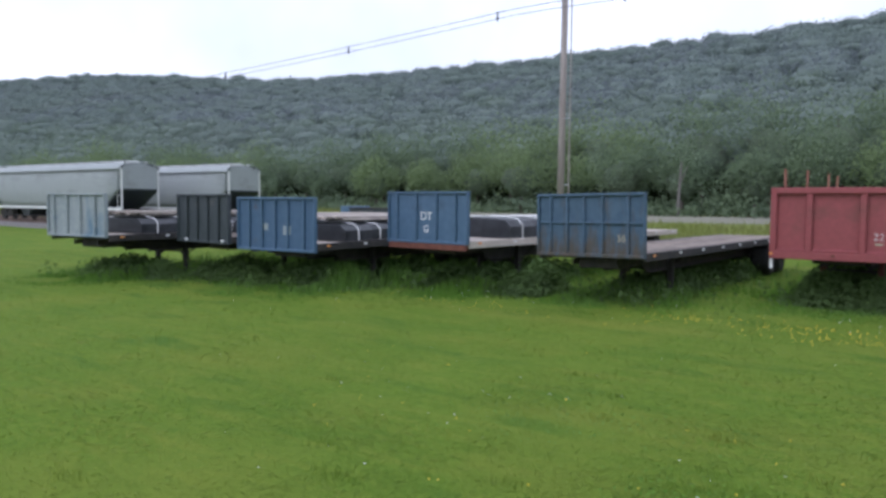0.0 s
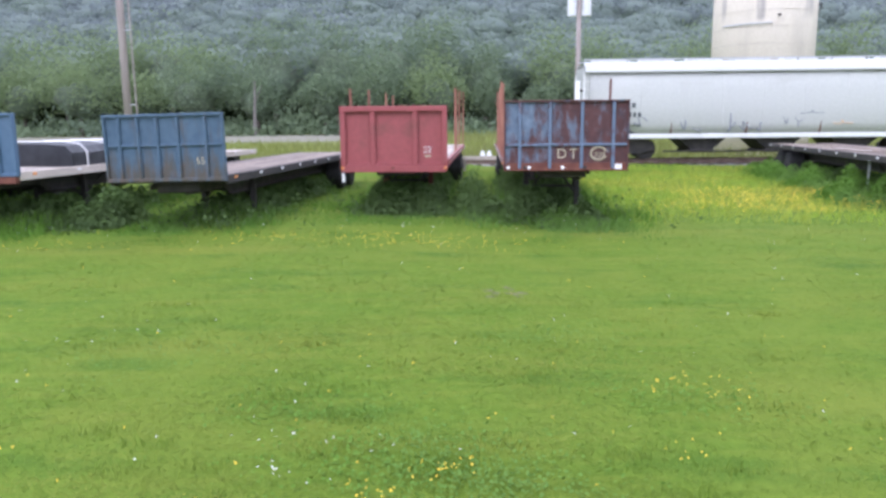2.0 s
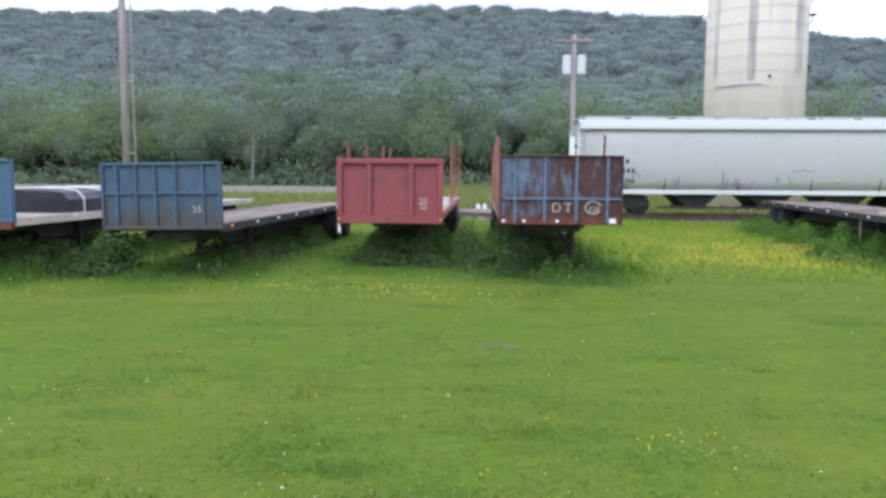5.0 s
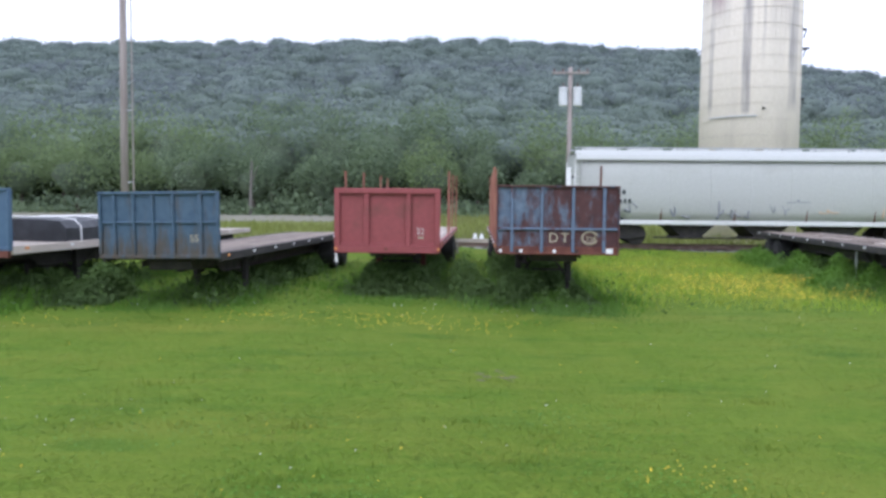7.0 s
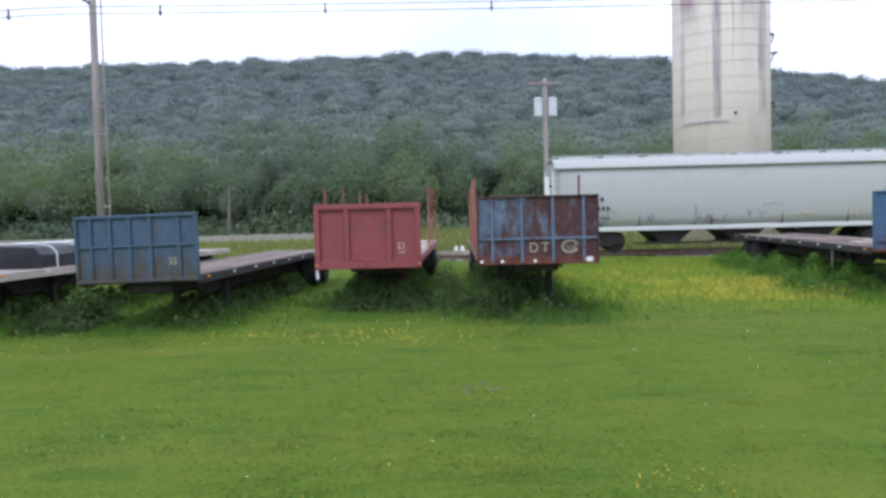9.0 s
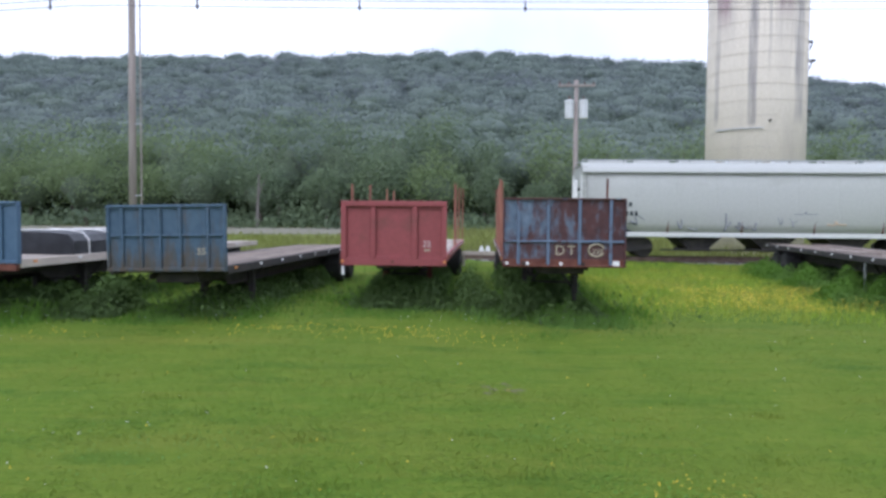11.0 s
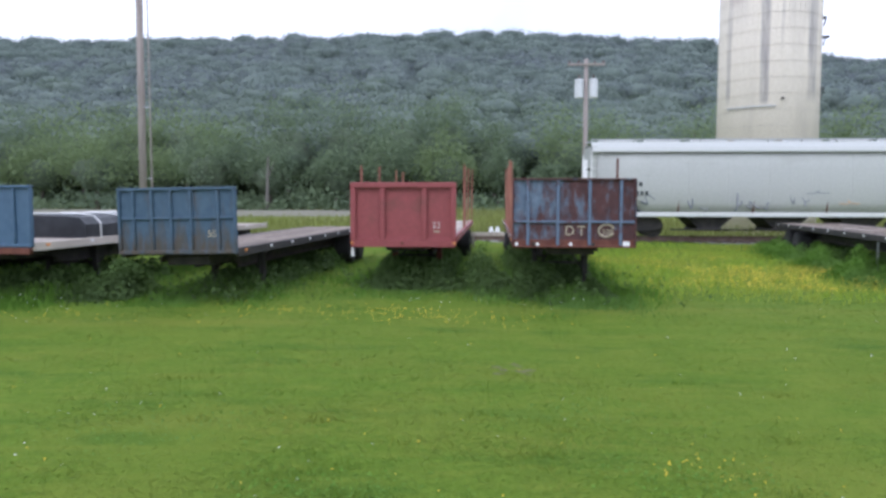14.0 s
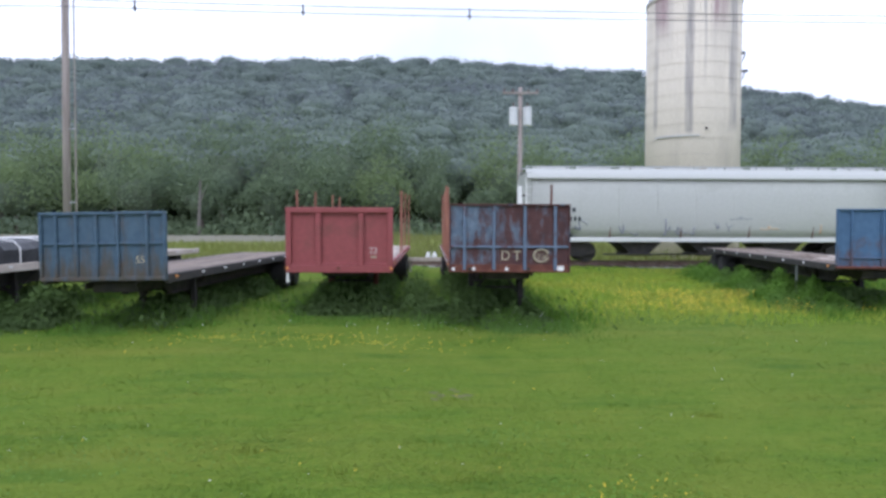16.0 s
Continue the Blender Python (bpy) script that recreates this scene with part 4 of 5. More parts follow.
def cable(name, pts, r, label, spacers=()):
    C = thing(name, label, "cable", pose(0, 0, 0))
    for k, dz in enumerate((0.0, -0.28)):
        cu = bpy.data.curves.new("wire", "CURVE")
        cu.dimensions, cu.bevel_depth, cu.bevel_resolution = "3D", r, 1
        sp = cu.splines.new("POLY")
        sp.points.add(len(pts) - 1)
        for p, q in zip(sp.points, pts):
            p.co = (q[0], q[1], q[2] + dz, 1)
        tmp = bpy.data.objects.new("wire", cu)
        me = bpy.data.meshes.new_from_object(tmp)
        bpy.data.objects.remove(tmp)
        me.materials.append(M_WIRE)
        o = new("wire", me)
        o.parent = C
    for x, y, z in spacers:
        b = shape()
        box(b, x - 0.03, y - 0.04, z - 0.40, x + 0.03, y + 0.04, z + 0.05, 0.012)
        box(b, x - 0.06, y - 0.05, z - 0.3, x + 0.06, y + 0.05, z - 0.22, 0.012)
        part("spacer", b, M_WIRE, C)
    return C


def sag(x):
    """The cable's height: two spans that meet at the tall pole."""
    d = abs(x + 15.0)
    return 11.2 - 0.06 * d + 0.0006 * d * d if x < -15 else 11.1 - 0.02 * d + 0.0003 * d * d


cable("overhead_cable", [(x, 29.4, sag(x)) for x in range(-121, 63, 2)], 0.014, "double overhead cable with dark spacers", [(x, 29.4, sag(x)) for x in (-37.6, -27.2, -17.8, -11.6, -4.9, 1.8)])

# ---- made-up board on posts, stand-in for an unclear pale beam by the track ----
BAR = thing("beam_standin", "stand-in for a pale beam: low board with two white lumps", "barrier", pose(0.0, 30.3, 0, 0, 0, 0))
part("board", box(shape(), -0.75, -0.05, 0.62, 1.0, 0.05, 0.78, 0.01), M_DECK_PALE, BAR)
for x in (-0.6, 0.85):
    part("post", box(shape(), x - 0.05, 0.052, 0, x + 0.05, 0.15, 0.75, 0.01), M_POLE, BAR)
# two white lumps on the beam, shaped as cones
for x in (0.15, 0.42):
    part("lamp", rod(shape(), (x, 0, 0.78), (x, 0, 1.0), 0.12, 0.06, 10), M_WHITE, BAR, "white lump")


# ---- trees ----
def crown_points(n, rx, rz, lumps, rng):
    """Points through the outer shell of a lumpy crown, and the way out at each."""
    c = rng.normal(size=(lumps, 3))
    c /= np.linalg.norm(c, axis=1)[:, None]
    c *= rng.uniform(0.30, 0.80, (lumps, 1))
    c[:, 2] = np.abs(c[:, 2]) * 1.0 - 0.32 * rng.random(lumps) - 0.12
    size = rng.uniform(0.22, 0.46, lumps)
    who = rng.integers(0, lumps, n)
    d = rng.normal(size=(n, 3))
    d /= np.linalg.norm(d, axis=1)[:, None]
    p = c[who] + d * (size[who] * rng.uniform(0.55, 1.12, n))[:, None]
    return p * np.array([rx, rx, rz]), d


def ball(sub):
    b = shape()
    bmesh.ops.create_icosphere(b, subdivisions=sub, radius=1.0)
    b.verts.ensure_lookup_table()
    V, T = np.array([v.co[:] for v in b.verts]), np.array([[v.index for v in q.verts] for q in b.faces])
    b.free()
    return V, T


def masses(name, C, S, ph, sub, material, rough=0.10):
    """Rounded lumpy masses of half-sizes S about C, each uneven in its own way (ph), in one smooth mesh."""
    V, T = ball(sub)
    m = len(C)
    ph = np.asarray(ph, float)[:, None]
    lump = 1 + 0.14 * np.sin(V[None, :, 0] * 5 + ph) * np.cos(V[None, :, 1] * 6 + ph * 1.7) + 0.07 * np.sin(V[None, :, 2] * 9 + ph)
    lump = lump + rough * np.sin(V[None, :, 0] * 13 + ph * 2.3) * np.sin(V[None, :, 1] * 12 + ph) * np.cos(V[None, :, 2] * 14 + ph * 3.1)
    W = (V[None] * lump[:, :, None] * S[:, None] + C[:, None]).reshape(-1, 3)
    tri = (T[None] + (np.arange(m) * len(V))[:, None, None]).reshape(-1, 3)
    me = bpy.data.meshes.new(name)
    me.vertices.add(len(W))
    me.vertices.foreach_set("co", W.astype(np.float32).ravel())
    me.loops.add(tri.size)
    me.loops.foreach_set("vertex_index", tri.astype(np.int32).ravel())
    me.polygons.add(len(tri))
    me.polygons.foreach_set("loop_start", np.arange(0, tri.size, 3, dtype=np.int32))
    me.polygons.foreach_set("loop_total", np.full(len(tri), 3, dtype=np.int32))
    me.polygons.foreach_set("use_smooth", np.ones(len(tri), dtype=bool))
    me.update(calc_edges=True)
    me.materials.append(material)
    return new(name, me)


def tree(x, y, h, spread, seed, material, label, leaf=0.42, n=1500, bark=M_BARK):
    rng = np.random.default_rng(seed)
    z = float(height(x, y))
    T = thing("tree", label, "tree", pose(x, y, z), "trees along the meadow edge")
    b = shape()
    r = 0.018 * h + 0.05
    rod(b, (0, 0, -0.2), (0.1, 0, h * 0.45), r, r * 0.7, 8)
    rod(b, (0.1, 0, h * 0.45), (0.0, 0.1, h * 0.66), r * 0.7, r * 0.2, 7)
    for k in range(6):
        a = rng.uniform(0, 6.28)
        z0 = h * rng.uniform(0.22, 0.45)
        rod(b, (0.05, 0, z0), (math.cos(a) * spread * 0.5, math.sin(a) * spread * 0.5, z0 + h * rng.uniform(0.06, 0.16)), r * 0.35, r * 0.1, 5)
    part("trunk", b, bark, T)
    p, d = crown_points(n, spread, h * 0.55, 34, rng)
    p[:, 2] = np.maximum(p[:, 2] + h * 0.54, h * 0.04)
    from_arrays("crown", leaves(p + rng.normal(0, 0.22, (n, 3)), np.full(n, leaf), d * 0.5, 0.6), 4, material, "", "", "", T)
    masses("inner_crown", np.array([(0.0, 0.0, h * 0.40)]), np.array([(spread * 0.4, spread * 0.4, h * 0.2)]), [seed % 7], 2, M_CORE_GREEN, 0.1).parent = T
    return T


rng = np.random.default_rng(21)
kinds = ((M_LEAF, "leafy dark green tree at the meadow edge"), (M_LEAF_LIGHT, "leafy light green tree at the meadow edge"))
for row, (y0, lo, hi, step) in enumerate(((98, 7, 13, 7.6), (108, 13, 17.5, 8.2))):
    x = -235.0
    while x < 92:
        x += step * rng.uniform(0.7, 1.3)
        y = y0 + rng.uniform(-4, 4) - 0.10 * max(0, -x - 60)
        k = 1 if noise.noise((x * 0.03, row * 3.0, 0.5)) + rng.normal(0, 0.12) > 0.08 else 0
        h = rng.uniform(lo, hi)
        tree(x, y, h, h * rng.uniform(0.42, 0.56), int(rng.integers(1e6)), kinds[k][0], kinds[k][1], 0.40, 3600)

# pale bare trunk in front of the wood
D = thing("dead_tree", "pale bare dead trunk before the wood", "tree", pose(-28.0, 90.0, float(height(-28, 90))))
part("trunk", rod(shape(), (0, 0, -0.2), (0.3, 0, 6.8), 0.26, 0.10, 9), M_BARK_PALE, D)
part("limb", rod(shape(), (0.15, 0, 4), (1.1, 0.2, 6.3), 0.10, 0.03, 6), M_BARK_PALE, D)


def hill_forest():
    rng = np.random.default_rng(5)
    pts = []
    y = 114.0
    while y < 372:
        step = 7.0 + 4.0 * (y - 110) / 250
        for x in np.arange(-2.75 * y, 1.05 * y, step):
            pts.append((x + rng.uniform(-0.45, 0.45) * step, y + rng.uniform(-0.45, 0.45) * step))
        y += step
    P = np.array(pts)
    z = height(P[:, 0], P[:, 1])
    k = len(P)
    near = P[:, 1] < 190
    low, quads = [], []
    r = rng.uniform(5.6, 8.8, k) * (0.8 + 0.2 * np.clip((P[:, 1] - 110) / 200, 0, 1))
    h = rng.uniform(7.0, 9.2, k) + 1.6 * (rng.random(k) < 0.06)
    for i in range(k):
        n = 240 if near[i] else 195
        d = rng.normal(size=(n, 3))
        # the slope shows mostly its downhill side
        d[:, 1] *= np.where((d[:, 1] > 0) & (rng.random(n) < 0.6), -1, 1)
        d[:, 2] = np.abs(d[:, 2]) * 0.9 - 0.25
        d /= np.linalg.norm(d, axis=1)[:, None]
        lump = 1 + 0.14 * np.sin(d[:, 0] * 5 + i) * np.cos(d[:, 1] * 6 + i * 1.7) + 0.07 * np.sin(d[:, 2] * 9 + i)
        p = d * lump[:, None] * np.array([r[i], r[i], h[i] * 0.42]) + np.array([P[i, 0], P[i, 1], z[i] + h[i] * 0.65])
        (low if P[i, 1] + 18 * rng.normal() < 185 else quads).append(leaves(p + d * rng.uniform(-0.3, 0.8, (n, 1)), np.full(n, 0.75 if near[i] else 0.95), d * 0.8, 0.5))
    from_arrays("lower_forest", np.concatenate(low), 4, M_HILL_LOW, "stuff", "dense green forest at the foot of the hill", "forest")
    from_arrays("hill_forest", np.concatenate(quads), 4, M_HILL, "stuff", "dense green forest covering the hill, leaves tinted with haze", "forest")
    # inner filler: lumpy rounded masses behind the outer leaves, darkened as crown shade
    for name, sel in (("forest_inner_growth", near), ("far_forest_inner_filler", ~near)):
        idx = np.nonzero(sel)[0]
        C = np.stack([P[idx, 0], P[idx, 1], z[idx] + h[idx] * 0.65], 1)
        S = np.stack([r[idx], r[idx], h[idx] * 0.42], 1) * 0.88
        tagged(masses(name, C, S, idx, 2, M_CORE, 0.0), "filler masses inside the forest crowns, darkened as inner shade", "forest", "", "stuff")


hill_forest()


def undergrowth():
    rng = np.random.default_rng(9)
    n = 40000
    x = rng.uniform(-240, 95, n)
    y = 92 + rng.uniform(-3, 16, n) - 0.10 * np.maximum(0, -x - 60)
    z = height(x, y) + np.abs(rng.normal(0, 1.4, n)) * (0.5 + 0.9 * np.sin(x * 0.21) ** 2 * np.sin(x * 0.083) ** 2)
    from_arrays("undergrowth", leaves(np.stack([x, y, z], 1), np.full(n, 0.6), np.tile((0, -0.5, 0.4), (n, 1)), 0.6), 4, M_LEAF, "stuff", "tangled green bushes at the foot of the trees", "bushes")


undergrowth()


# ---- grass and weeds ----
def lawn():
    rng = np.random.default_rng(3)
    n = 430000
    d = 1.2 * (34.0 / 1.2) ** rng.random(n) ** 0.72
    a = rng.normal(radians(12), radians(48), n)
    x, y = -d * np.sin(a), d * np.cos(a)
    ok = y < 31
    x, y, d = x[ok], y[ok], d[ok]
    clump = np.array([noise.noise((u * 0.9, v * 0.9, 0)) for u, v in zip(x, y)])
    h = 0.012 + 0.008 * clump + 0.0003 * d
    from_arrays("lawn_grass", blades(x, y, height(x, y) - 0.001, np.maximum(h, 0.008), 0.006 + 0.0012 * d, 6.0), 3, M_GRASS, "stuff", "short mown green grass blades", "grass")


lawn()

SPOTS = ((-3.155, 16.43, 0.5), (0.49, 14.4, 0.5), (-7.33, 13.93, 2.5), (-11.35, 13.68, 3.0), (-14.2, 11.4, -5.0), (-17.2, 11.8, 5.0), (-20.05, 9.75, -6.0), (9.735, 16.75, 8.5))


def weeds():
    rng = np.random.default_rng(13)
    out = []
    for i, (fx, fy, hd) in enumerate(SPOTS):
        n = 9000
        u = rng.normal(1.22, 0.95, n)
        v = rng.gamma(1.6, 2.6, n) - 1.6
        c, s = math.cos(radians(hd)), math.sin(radians(hd))
        x, y = fx + u * c + v * s, fy - u * s + v * c
        clump = np.array([noise.noise((a * 0.8, b * 0.8, i)) for a, b in zip(x, y)])
        hh = np.clip(0.26 + 0.55 * clump, 0.10, 0.7) * np.clip((v + 0.7) / 2.0, 0.12, 1) * np.clip(1.6 - np.abs(u - 1.22) * 0.5, 0.25, 1) * (0.6 if i == 2 else 1.0)
        out.append(blades(x, y, height(x, y) - 0.01, hh, 0.030, 0.6))
    from_arrays("rank_weeds", np.concatenate(out), 3, M_WEED, "stuff", "tall rank weeds under and around the trailers", "weeds")
    # broad-leaved weeds
    n = 12000
    k = rng.integers(0, 8, n)
    S = np.array(SPOTS)[k]
    x = S[:, 0] + rng.normal(1.2, 1.0, n)
    y = S[:, 1] + np.abs(rng.normal(0.2, 2.5, n)) - 0.1
    clump = np.array([noise.noise((a * 1.1, b * 1.1, 4.0)) for a, b in zip(x, y)])
    ok = clump > 0.05
    x, y, clump = x[ok], y[ok], clump[ok]
    z = height(x, y) + rng.uniform(0.03, 1.0, len(x)) * (0.25 + 0.7 * clump)
    from_arrays("broad_weeds", leaves(np.stack([x, y, z], 1), np.full(len(x), 0.09)), 4, M_DOCK, "stuff", "broad-leaved green weeds beside the trailers", "weeds")


weeds()


def clover():
    """Low broad leaves in loose clumps where the lawn is not clipped."""
    rng = np.random.default_rng(31)
    out = []
    for cx, cy, sx, sy, n in ((-0.5, 4.25, 0.45, 0.28, 900), (0.1, 3.9, 0.35, 0.15, 500), (-1.3, 5.0, 0.4, 0.25, 350), (1.7, 5.3, 0.4, 0.25, 350), (-3.0, 6.4, 0.7, 0.4, 400), (0.9, 6.9, 0.6, 0.3, 300)):
        x, y = rng.normal(cx, sx, n), rng.normal(cy, sy, n)
        z = height(x, y) + rng.uniform(0.02, 0.06, n)
        out.append(leaves(np.stack([x, y, z], 1), np.full(n, 0.030), np.tile((0, 0, 1.0), (n, 1)), 0.4))
    from_arrays("clover_leaves", np.concatenate(out), 4, M_WEED, "stuff", "low green clover leaves in the lawn", "clover")
    # taller tufts that the mower left
    out = []
    for k in range(70):
        d = 3.2 * (9.0 / 3.2) ** rng.random()
        a = rng.normal(radians(10), radians(30))
        n = int(rng.integers(25, 70))
        x, y = rng.normal(-d * math.sin(a), 0.13, n), rng.normal(d * math.cos(a), 0.06, n)
        out.append(blades(x, y, height(x, y) - 0.005, np.full(n, 0.075), 0.007, 0.6))
    from_arrays("grass_tufts", np.concatenate(out), 3, M_GRASS, "stuff", "taller green grass tufts left in the lawn", "grass")


clover()


def weed_bush(x, y, rx, ry, h, n, seed):
    """A bushy stand of weeds: stems and many small leaves."""
    rng = np.random.default_rng(seed)
    B = thing("weed_bush", "bushy stand of green weeds beside a trailer", "weeds", pose(x, y, float(height(x, y))), "weed bushes by the trailers")
    u, v = rng.normal(0, rx * 0.5, n), rng.normal(0, ry * 0.5, n)
    lim = h * np.exp(-((u / rx) ** 2 + (v / ry) ** 2)) * (0.75 + 0.3 * np.sin(u * 6 + seed) * np.cos(v * 5))
    z = lim * rng.random(n) ** 0.6
    d = np.stack([u, v, np.full(n, 0.8)], 1)
    # bushes by the left trailers take the shade-darkened leaf tone
    green = M_WEED if x > 3 else M_DOCK
    from_arrays("leaves", leaves(np.stack([u, v, z], 1), np.full(n, 0.065), d, 0.7), 4, green, "", "", "", B)
    k = 60
    su, sv = rng.normal(0, rx * 0.4, k), rng.normal(0, ry * 0.4, k)
    sh = h * np.exp(-((su / rx) ** 2 + (sv / ry) ** 2)) * 1.05
    from_arrays("stem_growth", blades(su, sv, np.zeros(k) - 0.02, sh, 0.015, 0.25), 3, green, "stuff", "", "", B)


for k, spec in enumerate(((-2.3, 17.4, 0.7, 0.7, 0.75), (-1.2, 17.3, 0.7, 0.6, 0.7), (-0.15, 17.4, 0.6, 1.2, 1.3), (0.2, 16.6, 0.4, 0.6, 0.8), (1.2, 15.9, 0.8, 0.7, 0.6), (2.2, 15.6, 0.6, 0.5, 0.45), (-8.5, 15.0, 0.7, 0.6, 0.55), (-10.0, 15.0, 0.9, 0.6, 0.5), (-12.4, 13.6, 0.9, 0.6, 0.5), (-15.2, 12.4, 1.0, 0.6, 0.6), (-17.8, 11.6, 0.9, 0.6, 0.6), (9.5, 19.3, 0.5, 1.0, 0.7), (9.9, 22.0, 0.5, 1.4, 0.75), (10.4, 17.9, 0.5, 0.6, 0.5), (10.5, 25.6, 0.6, 1.4, 0.8), (10.9, 27.6, 0.6, 1.2, 0.85), (11.3, 29.4, 0.8, 0.9, 0.8), (11.9, 17.8, 0.7, 0.5, 0.5), (10.2, 18.6, 0.5, 0.7, 0.8), (10.3, 20.4, 0.6, 1.0, 0.95), (10.7, 23.6, 0.6, 1.0, 0.95), (11.4, 20.2, 0.7, 0.9, 0.8), (12.6, 20.8, 0.7, 0.9, 0.8), (15.2, 23.0, 1.3, 0.9, 1.0), (17.2, 24.2, 1.5, 1.0, 1.3), (19.4, 23.4, 1.5, 1.0, 1.2), (21.6, 25.0, 1.6, 1.1, 1.5), (24.0, 24.0, 1.6, 1.1, 1.4))):
    weed_bush(*spec, 2500, 40 + k)


def under_growth(x, y, w, l, h, n, seed):
    """A dense stand of dock and nettle, its leaves darkened as the shade under a trailer: x, y its middle; w, l, h its
    size.
    """
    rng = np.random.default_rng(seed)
    B = thing("dock_stand", "dense stand of dock and nettle darkened as trailer shade", "weeds", pose(x, y, float(height(x, y))), "dock stands under the trailers")
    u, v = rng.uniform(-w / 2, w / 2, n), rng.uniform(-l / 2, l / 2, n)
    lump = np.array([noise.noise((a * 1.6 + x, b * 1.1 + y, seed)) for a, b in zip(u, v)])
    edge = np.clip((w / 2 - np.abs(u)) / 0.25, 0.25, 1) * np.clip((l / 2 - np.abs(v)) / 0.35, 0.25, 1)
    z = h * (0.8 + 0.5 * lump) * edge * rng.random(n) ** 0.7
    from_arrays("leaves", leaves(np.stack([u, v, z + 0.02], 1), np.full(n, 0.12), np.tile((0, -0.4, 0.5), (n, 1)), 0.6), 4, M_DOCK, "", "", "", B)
    k = n // 5
    su, sv = u[:k], v[:k]
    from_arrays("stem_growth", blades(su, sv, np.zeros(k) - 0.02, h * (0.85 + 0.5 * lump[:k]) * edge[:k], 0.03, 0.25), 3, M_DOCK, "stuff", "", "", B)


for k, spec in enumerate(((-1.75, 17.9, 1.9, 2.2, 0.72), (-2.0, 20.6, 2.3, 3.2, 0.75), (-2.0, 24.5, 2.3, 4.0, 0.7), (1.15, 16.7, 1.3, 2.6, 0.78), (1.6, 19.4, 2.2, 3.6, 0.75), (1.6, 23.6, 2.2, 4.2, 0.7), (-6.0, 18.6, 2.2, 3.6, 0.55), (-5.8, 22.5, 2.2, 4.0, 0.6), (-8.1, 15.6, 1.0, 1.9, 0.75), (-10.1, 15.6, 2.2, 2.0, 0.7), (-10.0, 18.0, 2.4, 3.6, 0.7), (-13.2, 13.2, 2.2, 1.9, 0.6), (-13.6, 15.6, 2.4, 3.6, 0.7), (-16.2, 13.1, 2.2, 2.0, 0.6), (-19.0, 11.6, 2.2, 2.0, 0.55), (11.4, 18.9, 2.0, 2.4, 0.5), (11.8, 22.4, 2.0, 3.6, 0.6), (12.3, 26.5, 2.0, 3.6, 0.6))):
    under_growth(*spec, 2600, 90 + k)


def meadow():
    rng = np.random.default_rng(17)
    n = 70000
    y = rng.uniform(37.5, 97, n)
    x = rng.uniform(-2.6, 1.0, n) * y
    bare = (y > 66) & (x / y > -0.75) & (x / y < -0.17)
    x, y = x[~bare], y[~bare]
    n = len(x)
    from_arrays("meadow_grass", blades(x, y, height(x, y) - 0.02, np.full(n, 0.75), 0.10, 0.5), 3, M_HAY, "stuff", "tall yellow-green meadow grass behind the tracks", "grass")
    n = 42000
    x = rng.uniform(3.2, 30, n)
    y = rng.uniform(15, 31.0, n) + 0.04 * (x - 8)
    keep = rng.random(n) < np.clip((y - 14) / 5, 0, 1)
    x, y = x[keep], y[keep]
    from_arrays("rough_grass", blades(x, y, height(x, y) - 0.01, np.full(len(x), 0.20), 0.025, 0.9), 3, M_ROUGH, "stuff", "rough unmown grass before the track", "grass")


meadow()


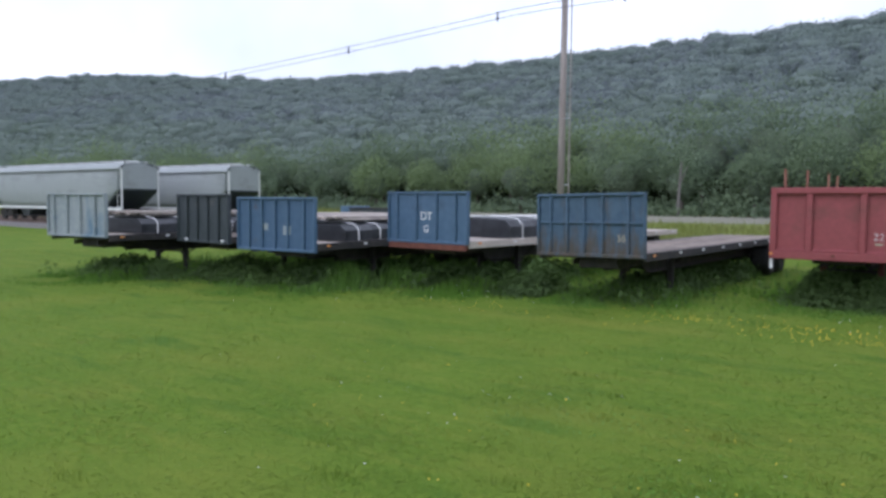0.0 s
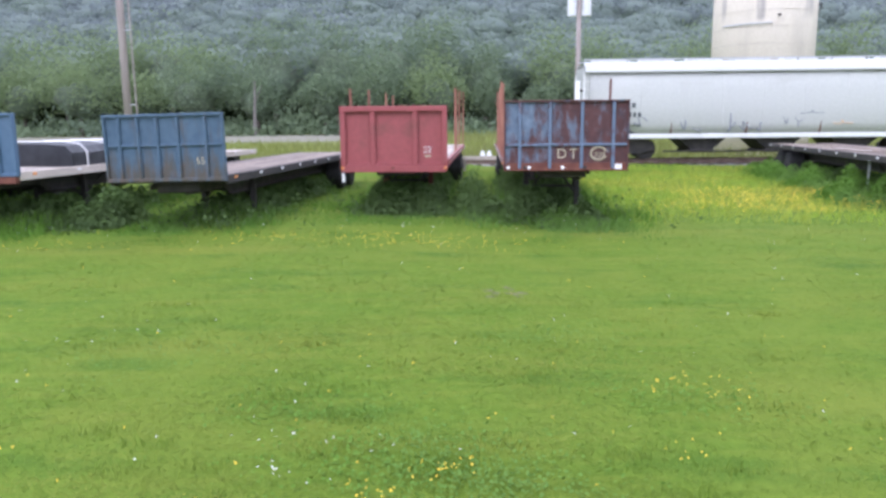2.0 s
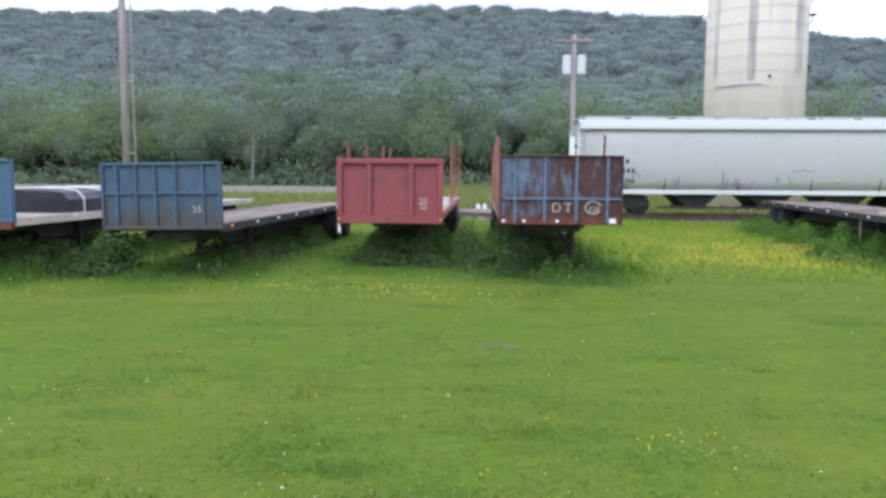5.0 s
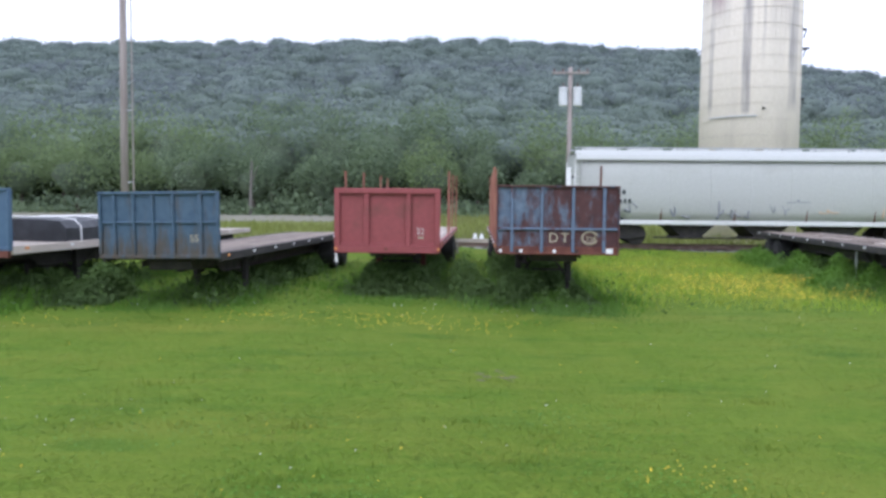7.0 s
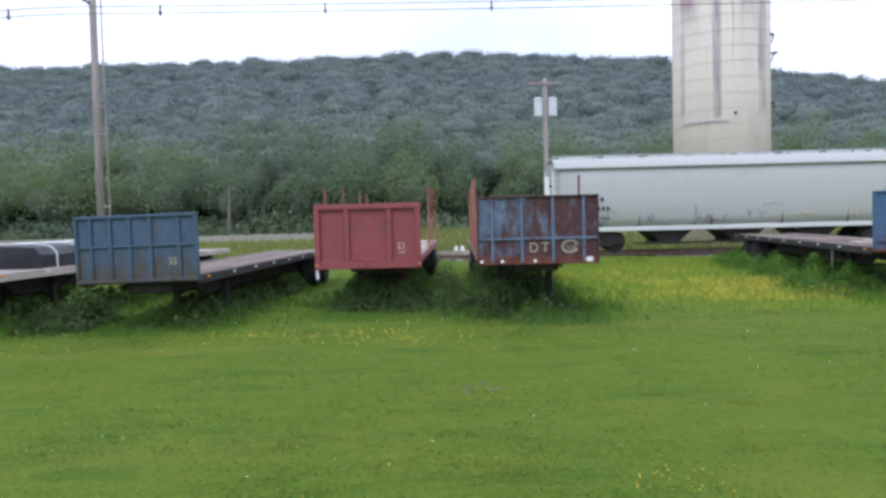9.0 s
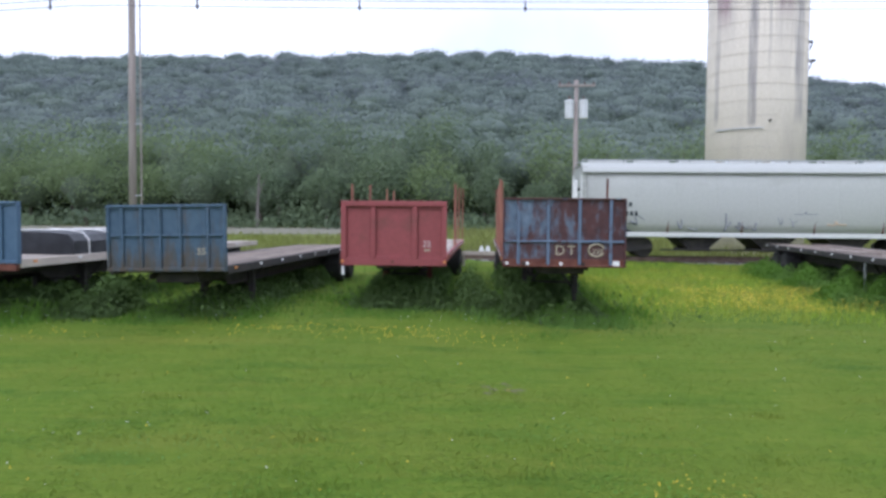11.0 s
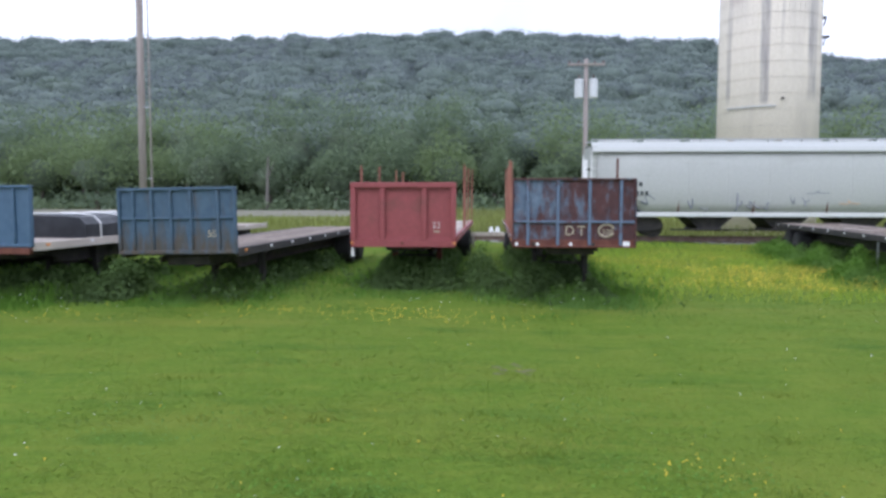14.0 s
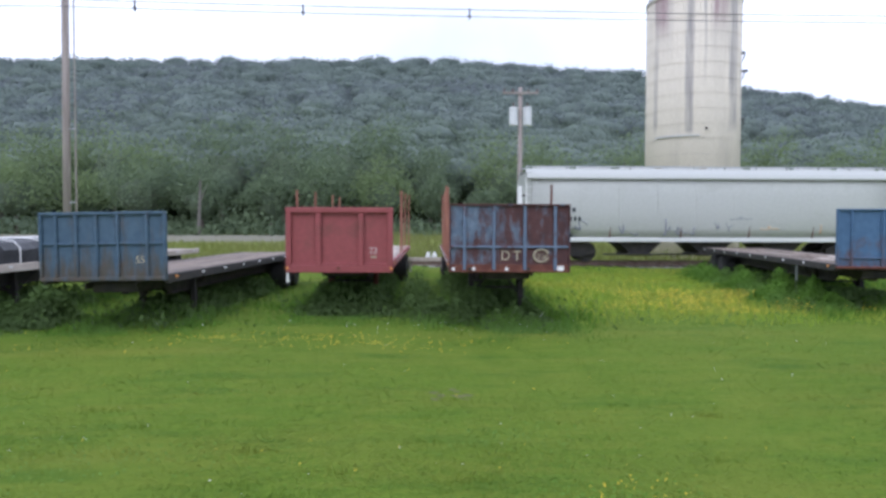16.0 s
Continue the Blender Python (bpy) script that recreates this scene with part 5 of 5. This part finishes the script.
def flowers():
    rng = np.random.default_rng(29)
    sets = {"yellow": [], "white": []}

    def patch(col, cx, cy, sx, sy, n, hz=0.10):
        x, y = rng.normal(cx, sx, n), rng.normal(cy, sy, n)
        z = height(x, y) + rng.uniform(0.4, 1.2, n) * hz
        sets[col].append(np.stack([x, y, z], 1))
    patch("yellow", -2.3, 12.9, 1.1, 0.45, 150)
    patch("yellow", -0.4, 12.6, 1.0, 0.5, 50)
    # drifts of buttercups in the rough grass
    for _ in range(14):
        patch("yellow", rng.normal(6.8, 1.9), rng.uniform(16.3, 22.0), rng.uniform(0.25, 0.7), rng.uniform(0.12, 0.35), int(rng.integers(30, 110)), 0.24)
    for cx, cy, sx, sy, n in ((5.9, 24.5, 0.9, 0.7, 150), (7.9, 20.2, 1.1, 0.45, 260), (9.0, 18.6, 0.9, 0.5, 140), (5.0, 16.2, 0.7, 0.3, 100), (5.6, 19.9, 0.6, 0.6, 150), (4.6, 21.5, 0.5, 0.5, 60), (7.2, 17.6, 0.9, 0.3, 50), (11.6, 16.6, 0.9, 0.25, 90), (14.5, 17.2, 1.6, 0.3, 80)):
        for _ in range(6):
            patch("yellow", rng.normal(cx, sx), rng.normal(cy, sy), rng.uniform(0.15, 0.4), rng.uniform(0.1, 0.3), n // 5, 0.26)
    patch("yellow", 14.0, 16.0, 2.2, 1.0, 110, 0.2)
    patch("yellow", 1.52, 5.5, 0.16, 0.12, 16, 0.09)
    patch("yellow", -3.3, 12.9, 0.7, 0.3, 25)
    patch("yellow", -0.6, 12.2, 0.9, 0.35, 50)
    patch("yellow", -0.24, 4.05, 0.14, 0.07, 22, 0.09)
    patch("yellow", -0.58, 3.76, 0.12, 0.06, 14, 0.09)
    patch("yellow", -1.38, 3.50, 0.22, 0.05, 12, 0.09)
    patch("white", -1.15, 3.92, 0.16, 0.06, 9, 0.09)
    patch("yellow", 1.85, 5.5, 0.2, 0.2, 12, 0.09)
    patch("yellow", 1.35, 4.3, 0.12, 0.06, 6, 0.09)
    patch("yellow", -8.3, 12.2, 1.0, 0.25, 50)
    patch("white", 1.6, 14.3, 0.9, 0.5, 16, 0.2)
    patch("white", -1.2, 13.9, 1.2, 0.6, 16, 0.2)
    patch("white", -8.0, 12.9, 1.2, 0.5, 22, 0.25)
    patch("white", -4.2, 6.2, 1.2, 0.9, 26, 0.08)
    patch("white", -1.2, 4.5, 0.35, 0.2, 12, 0.06)
    n = 260
    d = 3.2 * (16 / 3.2) ** rng.random(n)
    a = rng.uniform(radians(-42), radians(60), n)
    x, y = -d * np.sin(a), d * np.cos(a)
    pts = np.stack([x, y, height(x, y) + rng.uniform(0.05, 0.1, n)], 1)
    sets["white"].append(pts[:90])
    sets["yellow"].append(pts[140:])
    for col, mat in (("yellow", M_YELLOW), ("white", M_PETAL)):
        p = np.concatenate(sets[col])
        size = np.where(p[:, 1] > 15, 0.036, np.where(p[:, 1] > 9, 0.030, 0.020)) * (0.7 if col == "white" else 0.9)
        v = np.concatenate([leaves(p, size, np.tile((0, -0.4, 1.0), (len(p), 1))) for _ in range(2)])
        from_arrays(col + "_flowers", v, 4, mat, "stuff", "small " + col + " wildflowers scattered in the grass", "flowers")


flowers()


def soil_patch(x, y, rx, ry, seed):
    r = random.Random(seed)
    b = shape()
    ring = []
    k = 22
    for i in range(k):
        a = 2 * math.pi * i / k
        q = r.uniform(0.65, 1.15)
        px, py = x + rx * q * math.cos(a), y + ry * q * math.sin(a)
        ring.append(b.verts.new((px, py, float(height(px, py)) + 0.004)))
    c = b.verts.new((x, y, float(height(x, y)) + 0.007))
    for i in range(k):
        b.faces.new((ring[i], ring[(i + 1) % k], c))
    o = part("soil_patch", b, M_SOIL)
    tagged(o, "worn patch of bare brown soil in the lawn", "soil", "", "structure")


spots = random.Random(8)
for k in range(9):
    soil_patch(0.28 + spots.gauss(0, 0.2), 8.75 + spots.gauss(0, 0.16), spots.uniform(0.04, 0.12), spots.uniform(0.03, 0.07), k)


def gravel_yard():
    """A pale gravel yard between the meadow and the wood."""
    b = shape()
    xs, ys = np.linspace(-62, -14, 25), np.linspace(72, 92, 9)
    grid = [[b.verts.new((x + 0.8 * math.sin(y * 0.9 + x), y + 0.9 * math.sin(x * 0.31), float(height(x, y)) + 0.05)) for x in xs] for y in ys]
    for j in range(len(ys) - 1):
        for i in range(len(xs) - 1):
            b.faces.new((grid[j][i], grid[j][i + 1], grid[j + 1][i + 1], grid[j + 1][i]))
    tagged(part("gravel_yard", b, M_GRAVEL), "pale gravel strip between meadow and wood", "gravel", "", "structure")


gravel_yard()


# ---- parked car ----
def parked_car(x, y, yaw):
    """A tall estate car; local x runs from its tail to its bonnet, y to its far side."""
    K = thing("parked_car", "dark green-grey car with tall red tail lamps parked on grass", "car", pose(x, y, 0, 0, 0, yaw))
    W = 1.58
    b = shape()
    prism(b, [(0.0, 0.55), (-0.02, 1.0), (0.10, 1.6), (0.22, 1.74), (0.6, 1.80), (2.9, 1.80), (3.75, 1.22), (4.75, 1.08), (4.85, 0.6), (4.45, 0.42), (4.35, 0.66), (4.05, 0.80), (3.72, 0.66), (3.62, 0.36), (1.35, 0.36), (1.25, 0.66), (0.92, 0.80), (0.60, 0.66), (0.5, 0.42)], "y", 0.0, W)
    bmesh.ops.bevel(b, geom=[e for e in b.edges if abs(e.verts[0].co.y - e.verts[1].co.y) < 0.01], offset=0.05, segments=2, affect="EDGES")
    part("body", b, M_TRUCK, K)
    for yy in (-0.006, W - 0.002):
        part("side_window", prism(shape(), [(0.35, 1.20), (0.40, 1.66), (1.5, 1.68), (1.5, 1.18)], "y", yy, yy + 0.008), M_GLASS, K)
        part("side_window", prism(shape(), [(1.58, 1.18), (1.58, 1.68), (2.85, 1.68), (3.5, 1.20)], "y", yy, yy + 0.008), M_GLASS, K)
    part("rear_window", prism(shape(), [(0.012, 1.15), (0.085, 1.58), (0.095, 1.58), (0.03, 1.15)], "y", 0.25, W - 0.25), M_GLASS, K)
    for yy in (-0.014, W - 0.13):
        part("tail_lamp", prism(shape(), [(-0.04, 0.86), (-0.05, 1.05), (0.06, 1.54), (0.16, 1.54), (0.13, 0.86)], "y", yy, yy + 0.144), M_TAIL, K, "tall red tail lamp")
    b = box(shape(), -0.27, -0.15, 0.42, -0.022, W + 0.15, 0.73, 0.05)
    part("rear_bumper", b, M_TRUCK, K)
    part("bumper_trim", box(shape(), -0.272, -0.12, 0.69, -0.06, W + 0.12, 0.71, 0.006), M_GALV, K, "bright bumper trim")
    part("front_bumper", box(shape(), 4.83, 0.02, 0.4, 4.97, W - 0.02, 0.66, 0.04), M_TRUCK, K)
    for xx in (0.92, 4.05):
        for yy in (0.03, W - 0.25):
            w = part("wheel", rod(shape(), (xx, yy, 0.33), (xx, yy + 0.22, 0.33), 0.33, 0.33, 24), M_TYRE, K)
            s = yy - 0.008 if yy < 1 else yy + 0.228
            part("rim", rod(shape(), (xx, s - 0.012, 0.33), (xx, s + 0.012, 0.33), 0.2, 0.2, 18), M_GALV, w)
    return K


parked_car(7.46, 6.28, 40.0)


# ---- made-up box standing in for a further trailer far behind the row ----
BX = thing("far_trailer_standin", "low dark box with blue end standing in for a distant trailer", "storage box", pose(-24.6, 26.0, 0))
part("body", box(shape(), 0.62, 0, 0.12, 3.3, 1.6, 1.82, 0.03), M_DARK, BX)
part("end_cover", box(shape(), 0, 0.02, 0.12, 0.6, 1.58, 1.95, 0.03), M_BLUE_CLEAN, BX, "blue end cover")
part("lid", box(shape(), 0.6, -0.03, 1.823, 3.33, 1.63, 1.88, 0.015), M_STEEL, BX)
for x in (0.3, 3.0):
    part("skid", box(shape(), x - 0.1, 0.05, 0, x + 0.1, 1.55, 0.118), M_TIE, BX)
